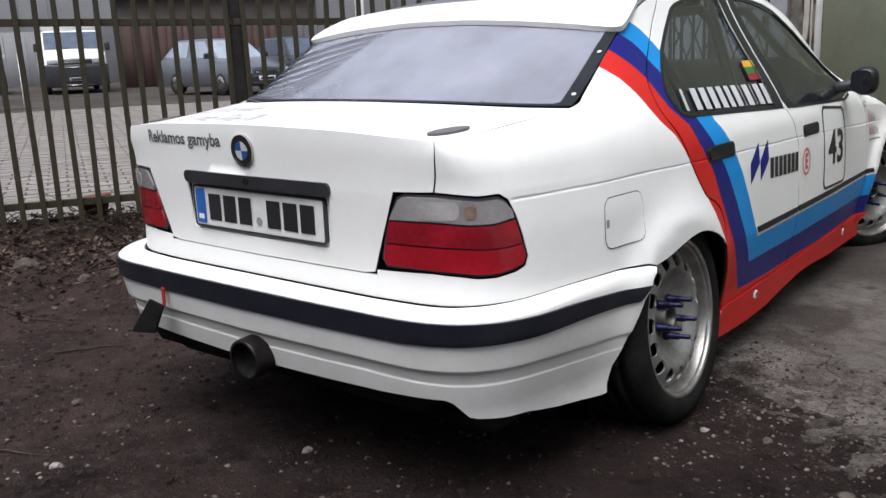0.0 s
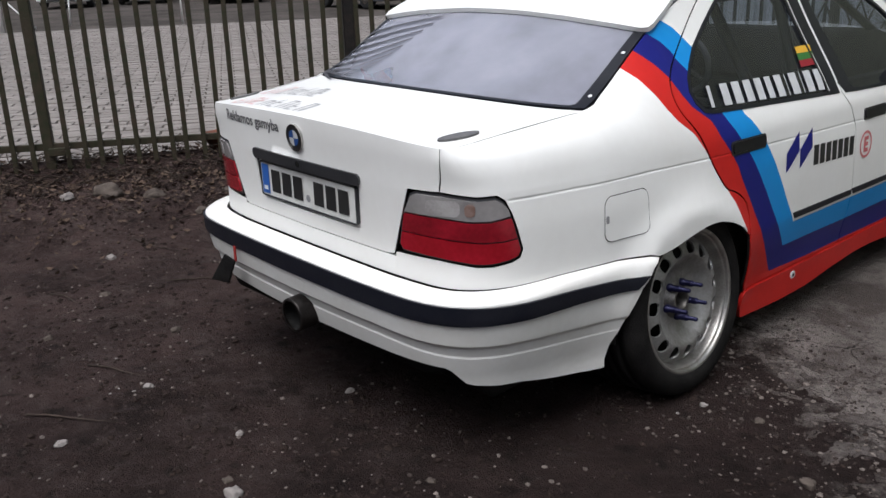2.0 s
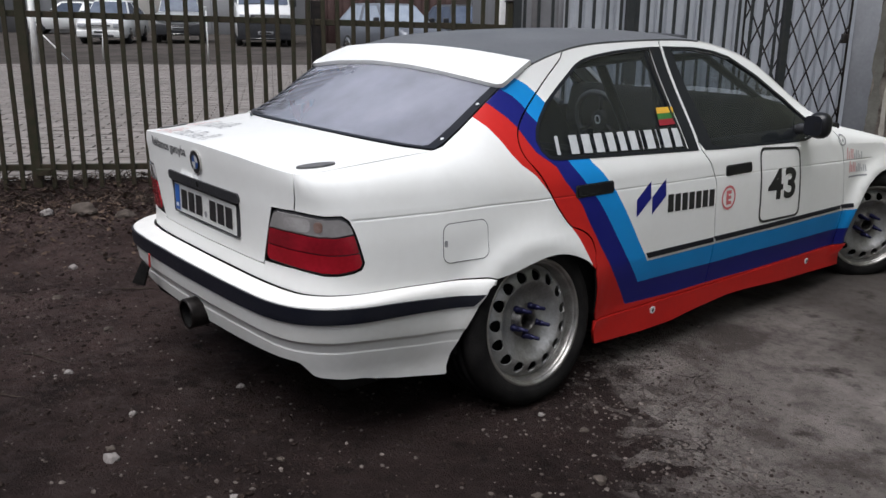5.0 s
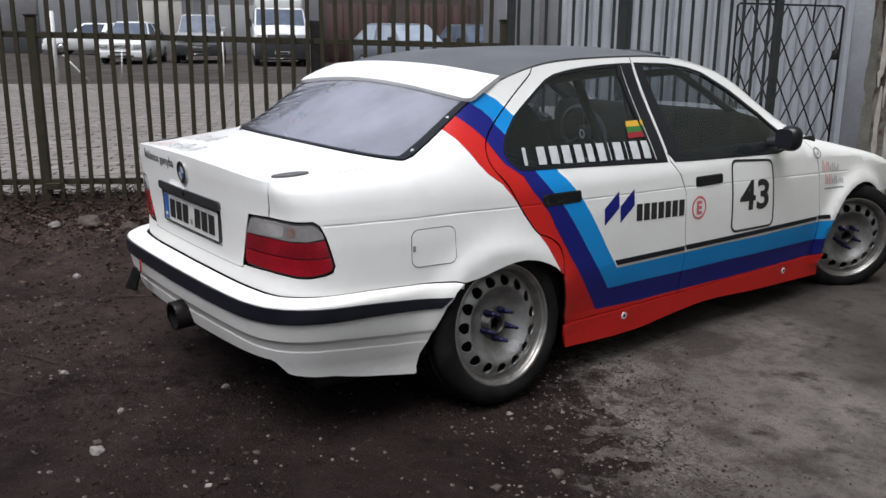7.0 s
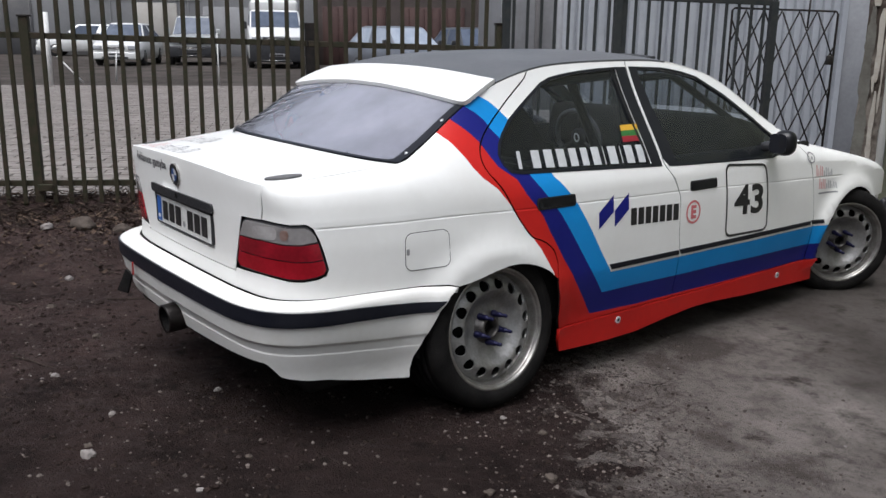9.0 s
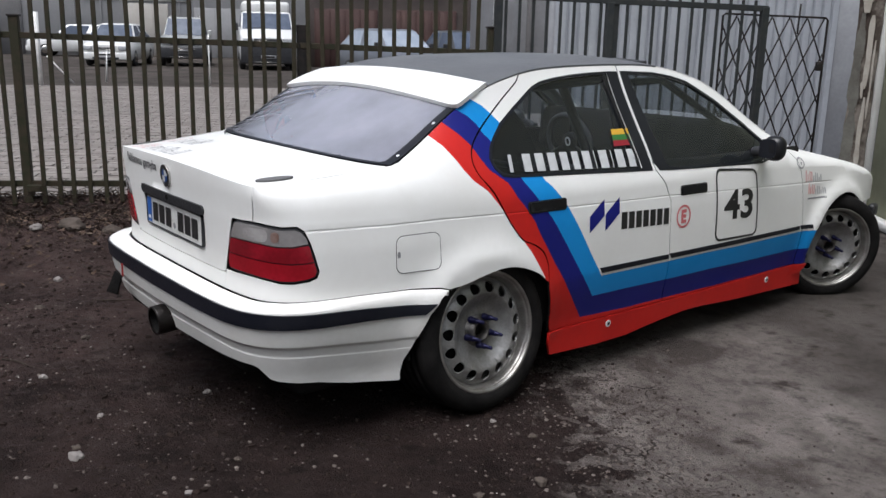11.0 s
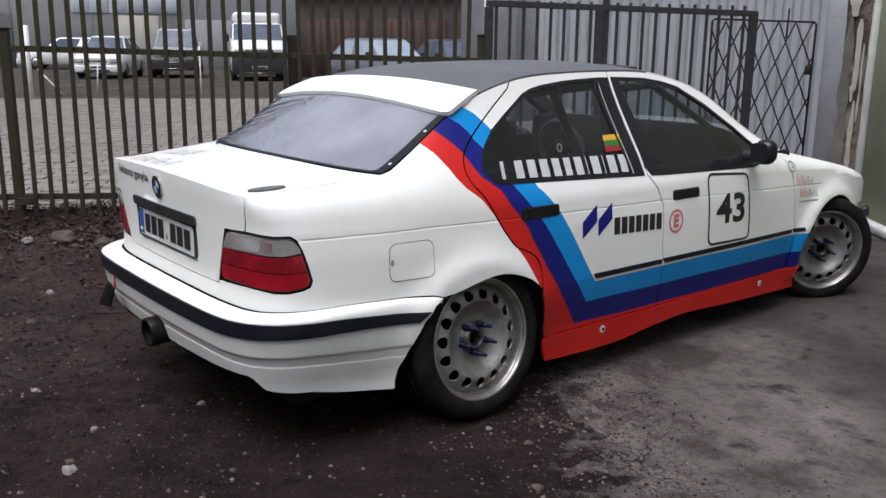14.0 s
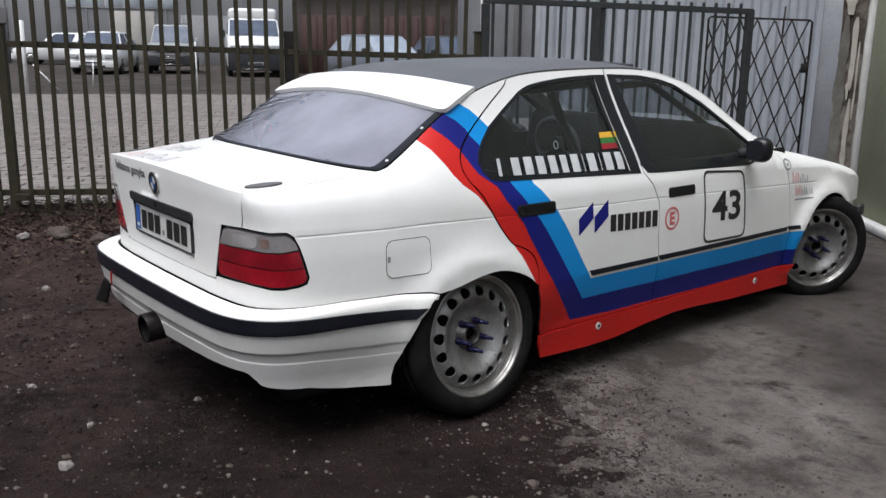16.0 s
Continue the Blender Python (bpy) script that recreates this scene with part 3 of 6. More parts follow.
for s in (1, -1):
    loop = [(1.45, .66), (1.62, .66), (1.80, .62), (1.93, .45), (1.95, .25), (3.83, .25), (3.80, .80), (1.60, .86), (1.45, .90)]
    panel("gap_backing", [loop] if s > 0 else mirrored([loop]), DARK, car, body, off=-.035, thick=0, step=.08, label="dark sheet added behind panel gaps for their shade")
# rear bumper
low_half = [(0, .310), (.2, .314), (.42, .318), (.55, .319), (.605, .317), (.622, .308), (.640, .286), (.656, .267), (.68, .260), (.75, .251), (.82, .247), (.95, .220), (1.05, .207), (1.139, .194)]
low_edge = [(-u, z) for u, z in low_half[:0:-1]] + low_half
low_edge = [(u, bump_v(u, z)) for u, z in low_edge]
arch_end = [(1.136, .15), (1.145, .25), (1.165, .335), (1.190, .41), (1.220, .48), (1.256, .58), (1.29, .72), (1.318, 1.0)]
bump_loop = low_edge + arch_end + [(float(u), 1.0) for u in np.linspace(1.28, -1.28, 40)] + [(-u, v) for u, v in arch_end[::-1]]
KINKS = [((0, v), (0, 1)) for v in (.15, .30, .334, .338, .342, .346, .375, .38, .385, .395, .40, .405, .5, .6, .64, .72, .82, .92)]
shell = panel("rear_bumper", [bump_loop], WHITE_DULL, car, bumper, step=.045, step_v=.05, thick=.02, label="white bumper with a dark strip", cuts=KINKS)
strip = [(float(a), .505) for a in np.linspace(-1.205, 1.205, 40)] + [(float(a), .598) for a in np.linspace(1.252, -1.252, 40)]
panel("bumper_strip", [strip], STRIP, shell, bumper, off=.007, thick=.012, step=.045, label="dark rubber strip")
# tail lamps
for s, loops in ((1, [LAMP]), (-1, mirrored([LAMP]))):
    lamp = panel("tail_lamp", loops, BLACK, car, body, off=-.002, thick=.03, label="rear lamp with smoked upper and red lower lens")
    top = [(.466, .737), (.553, .738), (.606, .736), (.673, .729), (.734, .728), (.791, .737), (.786, .755), (.768, .774), (.749, .783), (.695, .782), (.654, .787), (.592, .794), (.510, .794), (.495, .786)]
    mid = [(.451, .680), (.574, .679), (.649, .675), (.713, .670), (.772, .671), (.810, .676), (.794, .731), (.734, .723), (.673, .724), (.606, .731), (.553, .733), (.4645, .732)]
    bot = [(.441, .640), (.450, .624), (.568, .622), (.646, .616), (.69, .610), (.741, .610), (.788, .618), (.812, .626), (.819, .642), (.811, .672), (.772, .667), (.713, .666), (.649, .671), (.574, .675), (.450, .676)]
    for nm, lp, mt, lb in (("clear_lens", top, LENS_CLEAR, "smoked clear lens"), ("brake_lens", mid, LENS_RED, "red lens"), ("turn_lens", bot, LENS_DARK, "bright red lens")):
        panel(nm, [lp] if s > 0 else mirrored([lp]), mt, lamp, body, off=.004, thick=.006, label=lb)
    # a pale patch laid on the lens paints in its bright middle
    lp = rounded(.545, .741, .648, .785, .018)
    panel("pale_patch", [lp] if s > 0 else mirrored([lp]), LENS_PATCH, lamp, body, off=.0052, thick=.001, label="pale patch on the lens for its bright middle")
    lp = rounded(.660, .742, .690, .776, .012)
    panel("reflector", [lp] if s > 0 else mirrored([lp]), BULB, lamp, body, off=.0055, thick=.002, label="amber bulb reflector")

# doors, fenders and sills
RWIN = [(2.425, 1.278), (2.301, 1.272), (2.18, 1.264), (2.064, 1.251), (1.99, 1.238), (1.934, 1.219), (1.86, 1.18), (1.806, 1.15), (1.699, 1.09), (1.640, 1.043), (1.608, 1.01), (1.590, .972), (1.594, .946), (1.622, .920), (1.662, .912), (2.43, .884)]
FWIN = [(2.568, 1.277), (2.739, 1.272), (2.87, 1.255), (2.975, 1.230), (3.172, 1.137), (3.362, 1.022), (3.482, .925), (3.47, .87), (3.379, .852), (2.64, .872), (2.60, .886)]
rear_door = (edge_line(.385, 1.003, 12, .004) + [(2.500, 1.25), (2.502, .95), (2.516, .869), (2.567, .808), (2.603, .729), (2.606, .575), (2.62, .45), (2.640, .246), (1.876, .246)] + LIP + [(u + .0065, z + (.0035 if z < .9 else -.0035 if z > 1.0 else 0)) for u, z in CGAP[:1:-1]])
front_door = (edge_line(1.012, 2.12, 18, .004) + [(3.68, .90), (3.742, .83), (3.768, .76), (3.80, .60), (3.83, .44), (3.835, .246), (2.646, .246), (2.626, .45), (2.612, .575), (2.609, .729), (2.573, .810), (2.522, .871), (2.508, .95), (2.506, 1.25)])
fender = (edge_line(2.14, 3.30, 14, .004) + [(4.845, .66), (4.835, .57), (4.80, .52)] + [(uy(2.75 + .335 * math.cos(radians(a))), .285 + .335 * math.sin(radians(a))) for a in range(48, 181, 11)] + [(uy(2.425), .246), (3.842, .246), (3.837, .44), (3.807, .60), (3.775, .76), (3.749, .83), (3.687, .90)])
sill = [(1.905, .135), (2.022, .130), (2.204, .123), (2.398, .125), (2.599, .146), (2.816, .162), (2.981, .160), (3.322, .137), (3.609, .126), (3.955, .112), (3.932, .240), (3.4, .240), (2.6, .240), (1.878, .240)]


def handed(loops, s):
    return loops if s > 0 else mirrored(loops)


for s in (1, -1):
    cut = CREASE if s > 0 else [((-a, b), (-na, nb)) for (a, b), (na, nb) in CREASE]
    rd = panel("rear_door", handed([rear_door, RWIN], s), WHITE, car, body, cuts=cut, paint=PAINT[s], gap_shade=True, label="white rear door")
    fd = panel("front_door", handed([front_door, FWIN], s), WHITE, car, body, cuts=cut, paint=PAINT[s], gap_shade=True, label="white front door")
    panel("front_wing", handed([fender], s), WHITE, car, body, cuts=cut, paint=PAINT[s], gap_shade=True)
    panel("side_skirt", handed([sill], s), RED, car, body, off=.006, thick=.014, step=.06, label="red side skirt")
    # window surrounds and panes
    big = [(1.586, .938), (1.616, .908), (1.662, .900), (2.497, .868), (2.494, 1.288), (2.425, 1.288), (2.301, 1.283), (2.18, 1.275), (2.064, 1.262), (1.985, 1.249), (1.928, 1.230), (1.852, 1.189), (1.797, 1.159), (1.690, 1.099), (1.630, 1.05), (1.596, 1.014), (1.577, .975)]
    panel("window_trim", handed([big, [(a, b) for a, b in RWIN]], s), FRIT, rd, body, off=.002, thick=.008, label="black window surround")
    panel("side_window", handed([RWIN], s), GLASS, rd, body, off=-.004, thick=0, label="tinted side window")
    big = [(2.515, 1.290), (2.742, 1.284), (2.88, 1.266), (2.985, 1.241), (3.185, 1.147), (3.377, 1.031), (3.503, .925), (3.485, .858), (3.379, .841), (2.64, .861), (2.545, .866), (2.516, .90)]
    panel("window_trim", handed([big, FWIN], s), FRIT, fd, body, off=.002, thick=.008, label="black window surround")
    panel("side_window", handed([FWIN], s), GLASS, fd, body, off=-.004, thick=0, label="tinted side window")
    # divider bar of the rear side window
    panel("window_divider", handed([[(2.398, 1.275), (2.389, 1.275), (2.405, .878), (2.418, .878)]], s), GLOSS_BLACK, rd, body, off=.004, thick=.006)
    # handles
    for door, u0, u1, z0, z1 in ((rd, 1.722, 1.925, .762, .803), (fd, 2.682, 2.882, .747, .787)):
        recess = panel("handle_recess", handed([rounded(u0 - .003, z0 - .004, u1 + .003, z1 + .002, .012)], s), BLACK_VINYL, door, body, off=.002, thick=.003)
        panel("door_handle", handed([rounded(u0 + .004, z0 + .004, u1 - .004, z1 - .002, .010)], s), GLOSS_BLACK, door, body, off=.007, thick=.007, label="black plastic handle")

# upper panels
glass_rear = panel("rear_window", [[(-.985, .0), (.985, .0), (.985, .62), (-.985, .62)]], PLEXI, car, rear_window, thick=0, step=.08, step_v=.06, label="tinted plastic rear window")
panel("window_border", [[(-1.0, -.005), (1.0, -.005), (1.0, .62), (-1.0, .62)], [(-.975, .03), (-.96, .012), (.925, .012), (.945, .025), (.948, .60), (-.968, .60)]], FRIT, glass_rear, rear_window, off=.003, thick=.006, step=.08, step_v=.06, label="black border with bolts")
for a, b in ((.978, .078), (.978, .320)):
    c = rear_window(a, b, .005)
    bm = lathe([(0, .004), (.004, .0035), (.0065, .0015), (.007, 0)], 10, m=Matrix.Translation(c) @ Vector((0, -.45, .9)).to_track_quat("Z", "Y").to_matrix().to_4x4())
    part("bolt", bm, LETTER_WHITE, glass_rear)
for k in range(8):
    a1, b1, b0 = -.365 - .021 * k, .450 - .049 * k, .385 - .062 * k
    low = max(.004, b0 - .075)
    panel("dark_streak", [[(-.985, low), (-.70, b0), (a1, b1 - .006), (a1, b1 + .003), (-.70, b0 + .013), (-.985, low + .020)]], STREAK, glass_rear, rear_window, off=.006, thick=0, step=.1, step_v=.1)
panel("roof_visor", [[(-1.0, .443), (-.85, .458), (-.6, .478), (-.2, .494), (.2, .490), (.511, .476), (.84, .456), (.985, .443), (1.022, .452), (1.030, .48), (1.022, .58), (1.004, .700), (.5, .712), (0, .712), (-.5, .712), (-1.004, .700), (-1.022, .58), (-1.030, .48)]], WHITE, car, rear_window, off=.019, thick=.017, step=.08, step_v=.05, label="white visor over the rear window")
panel("roof", [[(-1.0, 0), (1.0, 0), (1.0, 1), (-1.0, 1)]], CARBON, car, roof_top, off=.004, thick=.012, step=.09, step_v=.07, label="charcoal wrapped roof")
panel("windscreen", [[(-.97, .04), (.97, .04), (.97, .99), (-.97, .99)]], GLASS, car, windscreen, thick=0, step=.1, step_v=.1, label="clear windscreen")
for s in (1, -1):
    panel("windscreen_pillar", [[(.93, -.01), (1.0, -.01), (1.0, .99), (.93, .99)]] if s > 0 else [[(-1, -.01), (-.93, -.01), (-.93, .99), (-1, .99)]], WHITE, car, windscreen, off=.003, thick=.03, step=.08)
panel("bonnet", [[(-1, .01), (1, .01), (1, 1), (-1, 1)]], WHITE, car, bonnet, thick=.02, step=.09, step_v=.06, label="white bonnet")
part("front_crossmember", box((1.25, .10, .40), pose(0, 3.34, .48), .03, 2), DARK, car, label="bare dark front end")
for s in (1, -1):
    part("bumper_bracket", box((.045, .10, .075), pose(s * .785, 3.265, .455, 0, 0, s * 12), .018, 3), BLACK, car, label="black bumper bracket")
for s in (1, -1):
    for a, b in ((2.155, 2.612), (2.634, 3.80), (3.822, 3.91)):
        lo = [(a, float(np.interp(a, [2.154, 2.62, 3.91], [.462, .460, .450]))), (b, float(np.interp(b, [2.154, 2.62, 3.91], [.462, .460, .450])))]
        panel("side_moulding", handed([lo + [(b - .004, lo[1][1] + .021), (a - .016, lo[0][1] + .023)]], s), STRIP, car, body, off=.004, thick=.005, label="thin black side moulding")
    for u, z in ((2.260, .207), (3.571, .198)):
        plug = panel("jack_point", handed([ring_pts(u, z, .016, 16)], s), LETTER_WHITE, car, body, off=.010, thick=.005, label="round jacking hole with a pale rim")
        panel("jack_hole", handed([ring_pts(u, z, .008, 12)], s), DARK, plug, body, off=.0115, thick=.0)
flap_line = rounded(1.111, .602, 1.297, .738, .030)
flap_in = rounded(1.1135, .6045, 1.2945, .7355, .028)
flap_gap = panel("fuel_flap_gap", [flap_line, flap_in], DARK, car, body, off=.0012, thick=0, step=.06)
panel("fuel_flap", [flap_in], WHITE, flap_gap, body, off=.0022, thick=.004, label="round-cornered fuel flap")
panel("flap_lock", [rounded(1.116, .660, 1.128, .682, .005)], GREY_PRINT, flap_gap, body, off=.003, thick=.002)

# plate, grip bar, badge and lettering on the boot
plate = panel("number_plate", [rounded(-.262, .656, .262, .770, .010)], PLATE, car, plate_face, off=.010, thick=.010, label="white number plate with a blue end band and dark bars")
panel("plate_rim", [rounded(-.264, .654, .264, .772, .012), rounded(-.259, .659, .259, .767, .008)], BLACK, plate, plate_face, off=.013, thick=.012)
panel("plate_band", [[(-.254, .664), (-.212, .664), (-.212, .762), (-.254, .762)]], PLATE_BLUE, plate, plate_face, off=.0115, thick=0, label="blue band")
panel("band_bar", [[(-.245, .676), (-.222, .676), (-.222, .690), (-.245, .690)]], LETTER_WHITE, plate, plate_face, off=.0125, thick=0)
for k, x in enumerate((-.170, -.106, -.042, .072, .136, .200)):
    panel("plate_bar", [[(x - .026, .676), (x + .026, .676), (x + .026, .750), (x - .026, .750)]], BLACK_VINYL, plate, plate_face, off=.0125, thick=0)
panel("plate_seal", [ring_pts(.014, .690, .012, 14)], GREY_PRINT, plate, plate_face, off=.0125, thick=0)
grip = panel("boot_grip", [rounded(-.285, .778, .292, .813, .015)], BLACK, car, body, off=.008, thick=.012, step=.05, label="black grip bar over the plate")
panel("boot_lock", [ring_pts(-.010, .798, .010, 14)], DARK, grip, body, off=.010, thick=.003)
badge = panel("badge", [ring_pts(-.012, .880, .040, 28)], BLACK_VINYL, car, body, off=.006, thick=.008, label="round black badge with blue and white quarters")
panel("badge_ring", [ring_pts(-.012, .880, .042, 28), ring_pts(-.012, .880, .0395, 28)], CHROME, badge, body, off=.0075, thick=.009)
for k in range(4):
    wedge = [(-.012, .880)] + [(-.012 + .025 * math.cos(radians(90 * k + 15 * j)), .880 + .025 * math.sin(radians(90 * k + 15 * j))) for j in range(7)]
    panel("badge_quarter", [wedge], BADGE_BLUE if k % 2 else BADGE_WHITE, badge, body, off=.0075, thick=0)
me = letters("Reklamos gamyba", .030, .0009)
wide = max(v.co.x for v in me.vertices)
panel("boot_lettering", None, LID_WORDS, car, body, off=.0015, thick=0, source=set_in(me, -.455, .886, .350 / wide, 1.12), label="dark grey words Reklamos gamyba")
def lid_xy(x, y, off=0.0):
    b = (y + .85) / .52
    for _ in range(4):
        a = x / (edge_at(-.80 + .486 * b)[0] - .004)
        y0, y1 = lid_top(a, 0)[1], lid_top(a, 1)[1]
        b = (y - y0) / (y1 - y0)
    return lid_top(a, b, off)


oval = [(.915 + .032 * math.cos(t) + .012 * math.sin(t), .232 + .125 * math.sin(t)) for t in np.linspace(0, 2 * math.pi, 33)[:-1]]
panel("lid_vent", [oval], DUSTY, lid, lid_top, off=.006, thick=.006, label="dusty grey oval lid pad")
panel("lid_vent", mirrored([oval]), DUSTY, lid, lid_top, off=.006, thick=.006, label="dusty grey oval lid pad")

# faded print on the boot's top: unreadable, as short bars in two rows
for word, x0, y0, tall, step_x in (("PPGGGGG", -.505, -.690, .115, .049), ("PPPGGGGG", -.450, -.838, .088, .0545)):
    for j, ch in enumerate(word):
        x, mt = x0 + j * step_x, LID_PINK if ch == "P" else LID_PRINT
        h0 = tall if j % 3 else tall * .72
        strokes = [(0, 0, .007, h0)]
        strokes += [(.007, h0 - .009, .034, h0), (.028, 0, .035, h0 - .009)] if j % 2 else [(.007, 0, .032, .009), (.007, h0 * .5, .028, h0 * .5 + .009)]
        for a0, b0, a1, b1 in strokes:
            panel("print_bar", [[(x + a0, y0 + b0), (x + a1, y0 + b0), (x + a1, y0 + b1), (x + a0, y0 + b1)]], mt, lid, lid_xy, off=.002, thick=0, step=.2)


# lettering and marks on the flank
for u0, u1 in ((.16, .195), (.205, .222), (.235, .295), (.303, .365), (.372, .434), (.442, .502), (.510, .565), (.573, .635), (.643, .665), (.673, .740), (.748, .770), (.778, .845), (.853, .915)):
    c = 1.489
    panel("name_bar", [[(c + u0 + .008, .924 - .035 * u0), (c + u1 - .009, .924 - .035 * u1), (c + u1 + .003, .986 - .025 * u1), (c + u0 + .020, .986 - .025 * u0)]], NAME_WHITE, car, body, off=.003, thick=0)
for k, mt in enumerate((FLAG_RED, GREEN, YELLOW)):
    z0 = .979 + .0227 * k
    panel("flag_band", [[(2.295 + .0073 * k, z0), (2.407 + .0075 * k, z0), (2.4145 + .0075 * k, z0 + .0227), (2.3023 + .0073 * k, z0 + .0227)]], mt, car, body, off=.003, thick=0)
for du in (0, .097):
    panel("sponsor_blade", [[(2.061 + du, .644), (2.060 + du, .713), (2.153 + du, .778), (2.151 + du, .709)]], NAVY, car, body, off=.0018, thick=0, label="slanted navy blade", cuts=CREASE)
for k in range(7):
    u0 = 2.262 + .0485 * k
    panel("sponsor_bar", [[(u0, .638 - .002 * k), (u0 + .038, .637 - .002 * k), (u0 + .038, .710 - .002 * k), (u0, .711 - .002 * k)]], BLACK_VINYL, car, body, off=.0018, thick=0)
ring = panel("extinguisher_mark", [ring_pts(2.702, .647, .054, 32), ring_pts(2.702, .647, .044, 32)], PINK, car, body, off=.0018, thick=0, label="red ring with the letter E")
panel("mark_letter", None, PINK, ring, body, off=.0018, thick=0, source=set_in(letters("E", .055, .004), 2.682, .620, 1.0, 1.0))


def on_square(loop):
    """Lays a loop of the unit square on the slightly skewed start-number frame."""
    return [((1 - b) * (2.969 + .379 * a) + b * (2.954 + .362 * a), (1 - b) * (.490 - .009 * a) + b * (.845 - .024 * a)) for a, b in loop]


square = on_square(rounded(0, 0, 1, 1, .12))
square_in = on_square(rounded(.030, .032, .970, .968, .095))
frame_mark = panel("number_square", [square, square_in], BLACK_VINYL, car, body, off=.0018, thick=0, label="black square with the start number 43", cuts=CREASE)
me = letters("43", .136, .005)
wide = max(v.co.x for v in me.vertices)
me = set_in(me, 3.034, .597, .250 / wide, 1.0)
for v in me.vertices:
    v.co.y -= .045 * (v.co.x - 3.034)
panel("start_number", None, BLACK_VINYL, frame_mark, body, off=.0018, thick=0, source=me)
wing_print = panel("wing_print", [[(3.768 + .040 * math.cos(t), .814 + .030 * math.sin(t)) for t in np.linspace(0, 2 * math.pi, 19)[:-1]], [(3.768 + .031 * math.cos(t), .814 + .022 * math.sin(t)) for t in np.linspace(0, 2 * math.pi, 19)[:-1]]], GREY_PRINT, car, body, off=.0018, thick=0, label="small faded grey and red print")
panel("print_bar", [[(3.772, .802), (3.784, .812), (3.776, .822), (3.764, .812)]], GREY_PRINT, wing_print, body, off=.0018, thick=0)
# two rows of strokes and a fine line below, too faded to read
for u0, z0, z1, wide, count, first in ((3.815, .712, .772, .0205, 9, 4), (3.850, .640, .700, .0195, 10, 4)):
    for k in range(count):
        a0, mt = u0 + wide * k, LID_PINK if k < first else WING_GREY
        hi = z1 - .004 * k - (.018 if k % 3 == 1 else 0)
        panel("print_bar", [[(a0, z0 - .001 * k), (a0 + .012, z0 - .001 * k), (a0 + .010, hi), (a0 - .002, hi)]], mt, wing_print, body, off=.0018, thick=0)
panel("print_bar", [[(3.850, .612), (4.032, .608), (4.032, .617), (3.850, .621)]], GREY_PRINT, wing_print, body, off=.0018, thick=0)


# ---- wheels ----
def wheel(m, spin=0.0):
    """A steel wheel with fifteen round holes, tyre, hub and five long studs; local z points out along the axle."""
    def disc(a, b, off=0.0):
        r = math.hypot(a, b)
        h = float(np.interp(r, [0, .05, .085, .10, .118, .135, .145, .155, .166, .178, .190, .205], [-.062, -.062, -.064, -.058, -.044, -.026, -.0190, -.0185, -.0215, -.0275, -.038, -.052]))
        return Vector((a, b, h + off))
    holes = [ring_pts(.166 * math.cos(2 * math.pi * k / 15), .166 * math.sin(2 * math.pi * k / 15), .0215, 16) for k in range(15)]
    hub_face = panel("wheel", [ring_pts(0, 0, .203, 60)] + holes + [ring_pts(0, 0, .036, 24)], STEEL, car, disc, thick=.006, step=.022, label="silver steel wheel with round holes and blue studs")
    hub_face.matrix_basis = m @ Matrix.Diagonal((1.045, 1.045, 1, 1))
    part("rim", lathe([(.200, -.060), (.2035, -.052), (.2055, -.032), (.2085, -.024), (.210, -.016), (.2135, -.013), (.217, -.013), (.216, -.006), (.222, -.001), (.228, -.001), (.231, -.006), (.228, -.012), (.222, -.02), (.19, -.06), (.186, -.09), (.186, -.20), (.222, -.235)], 60), RIM_LIP, hub_face, "worn bare metal rim")
    prof = [(.222, -.006), (.232, .001), (.245, .006), (.262, .006), (.278, .001), (.290, -.008), (.297, -.020), (.300, -.034)]
    for g in (.062, .106, .150, .194):
        prof += [(.3015, -g + .005), (.295, -g + .004), (.295, -g - .004), (.3015, -g - .005)]
    prof += [(.300, -.232), (.297, -.246), (.288, -.260), (.270, -.268), (.245, -.268), (.222, -.235)]
    part("tyre", lathe(prof, 72), RUBBER, hub_face, "worn black low-profile tyre")
    part("brake_drum", lathe([(0, -.092), (.185, -.092), (.185, -.13), (0, -.13)], 32), DARK, hub_face)
    part("hub", lathe([(.030, -.086), (.030, -.040), (.035, -.036), (.042, -.040), (.045, -.058), (.060, -.060), (.062, -.066)], 32), HUB, hub_face, "bare metal hub")
    part("axle_nut", lathe([(0, -.078), (.018, -.078), (.022, -.082), (.022, -.092)], 6), DARK, hub_face)
    for k in range(5):
        a = 2 * math.pi * k / 5 + spin
        bm = lathe([(.0135, -.062), (.0135, -.050), (.0105, -.048), (.0105, -.020), (.009, -.016), (.0070, -.015), (.0070, .014), (.005, .018), (0, .018)], 10, m=Matrix.Translation((.056 * math.cos(a), .056 * math.sin(a), 0)))
        part("stud", bm, STUD, hub_face, "long blue wheel stud")
    return hub_face


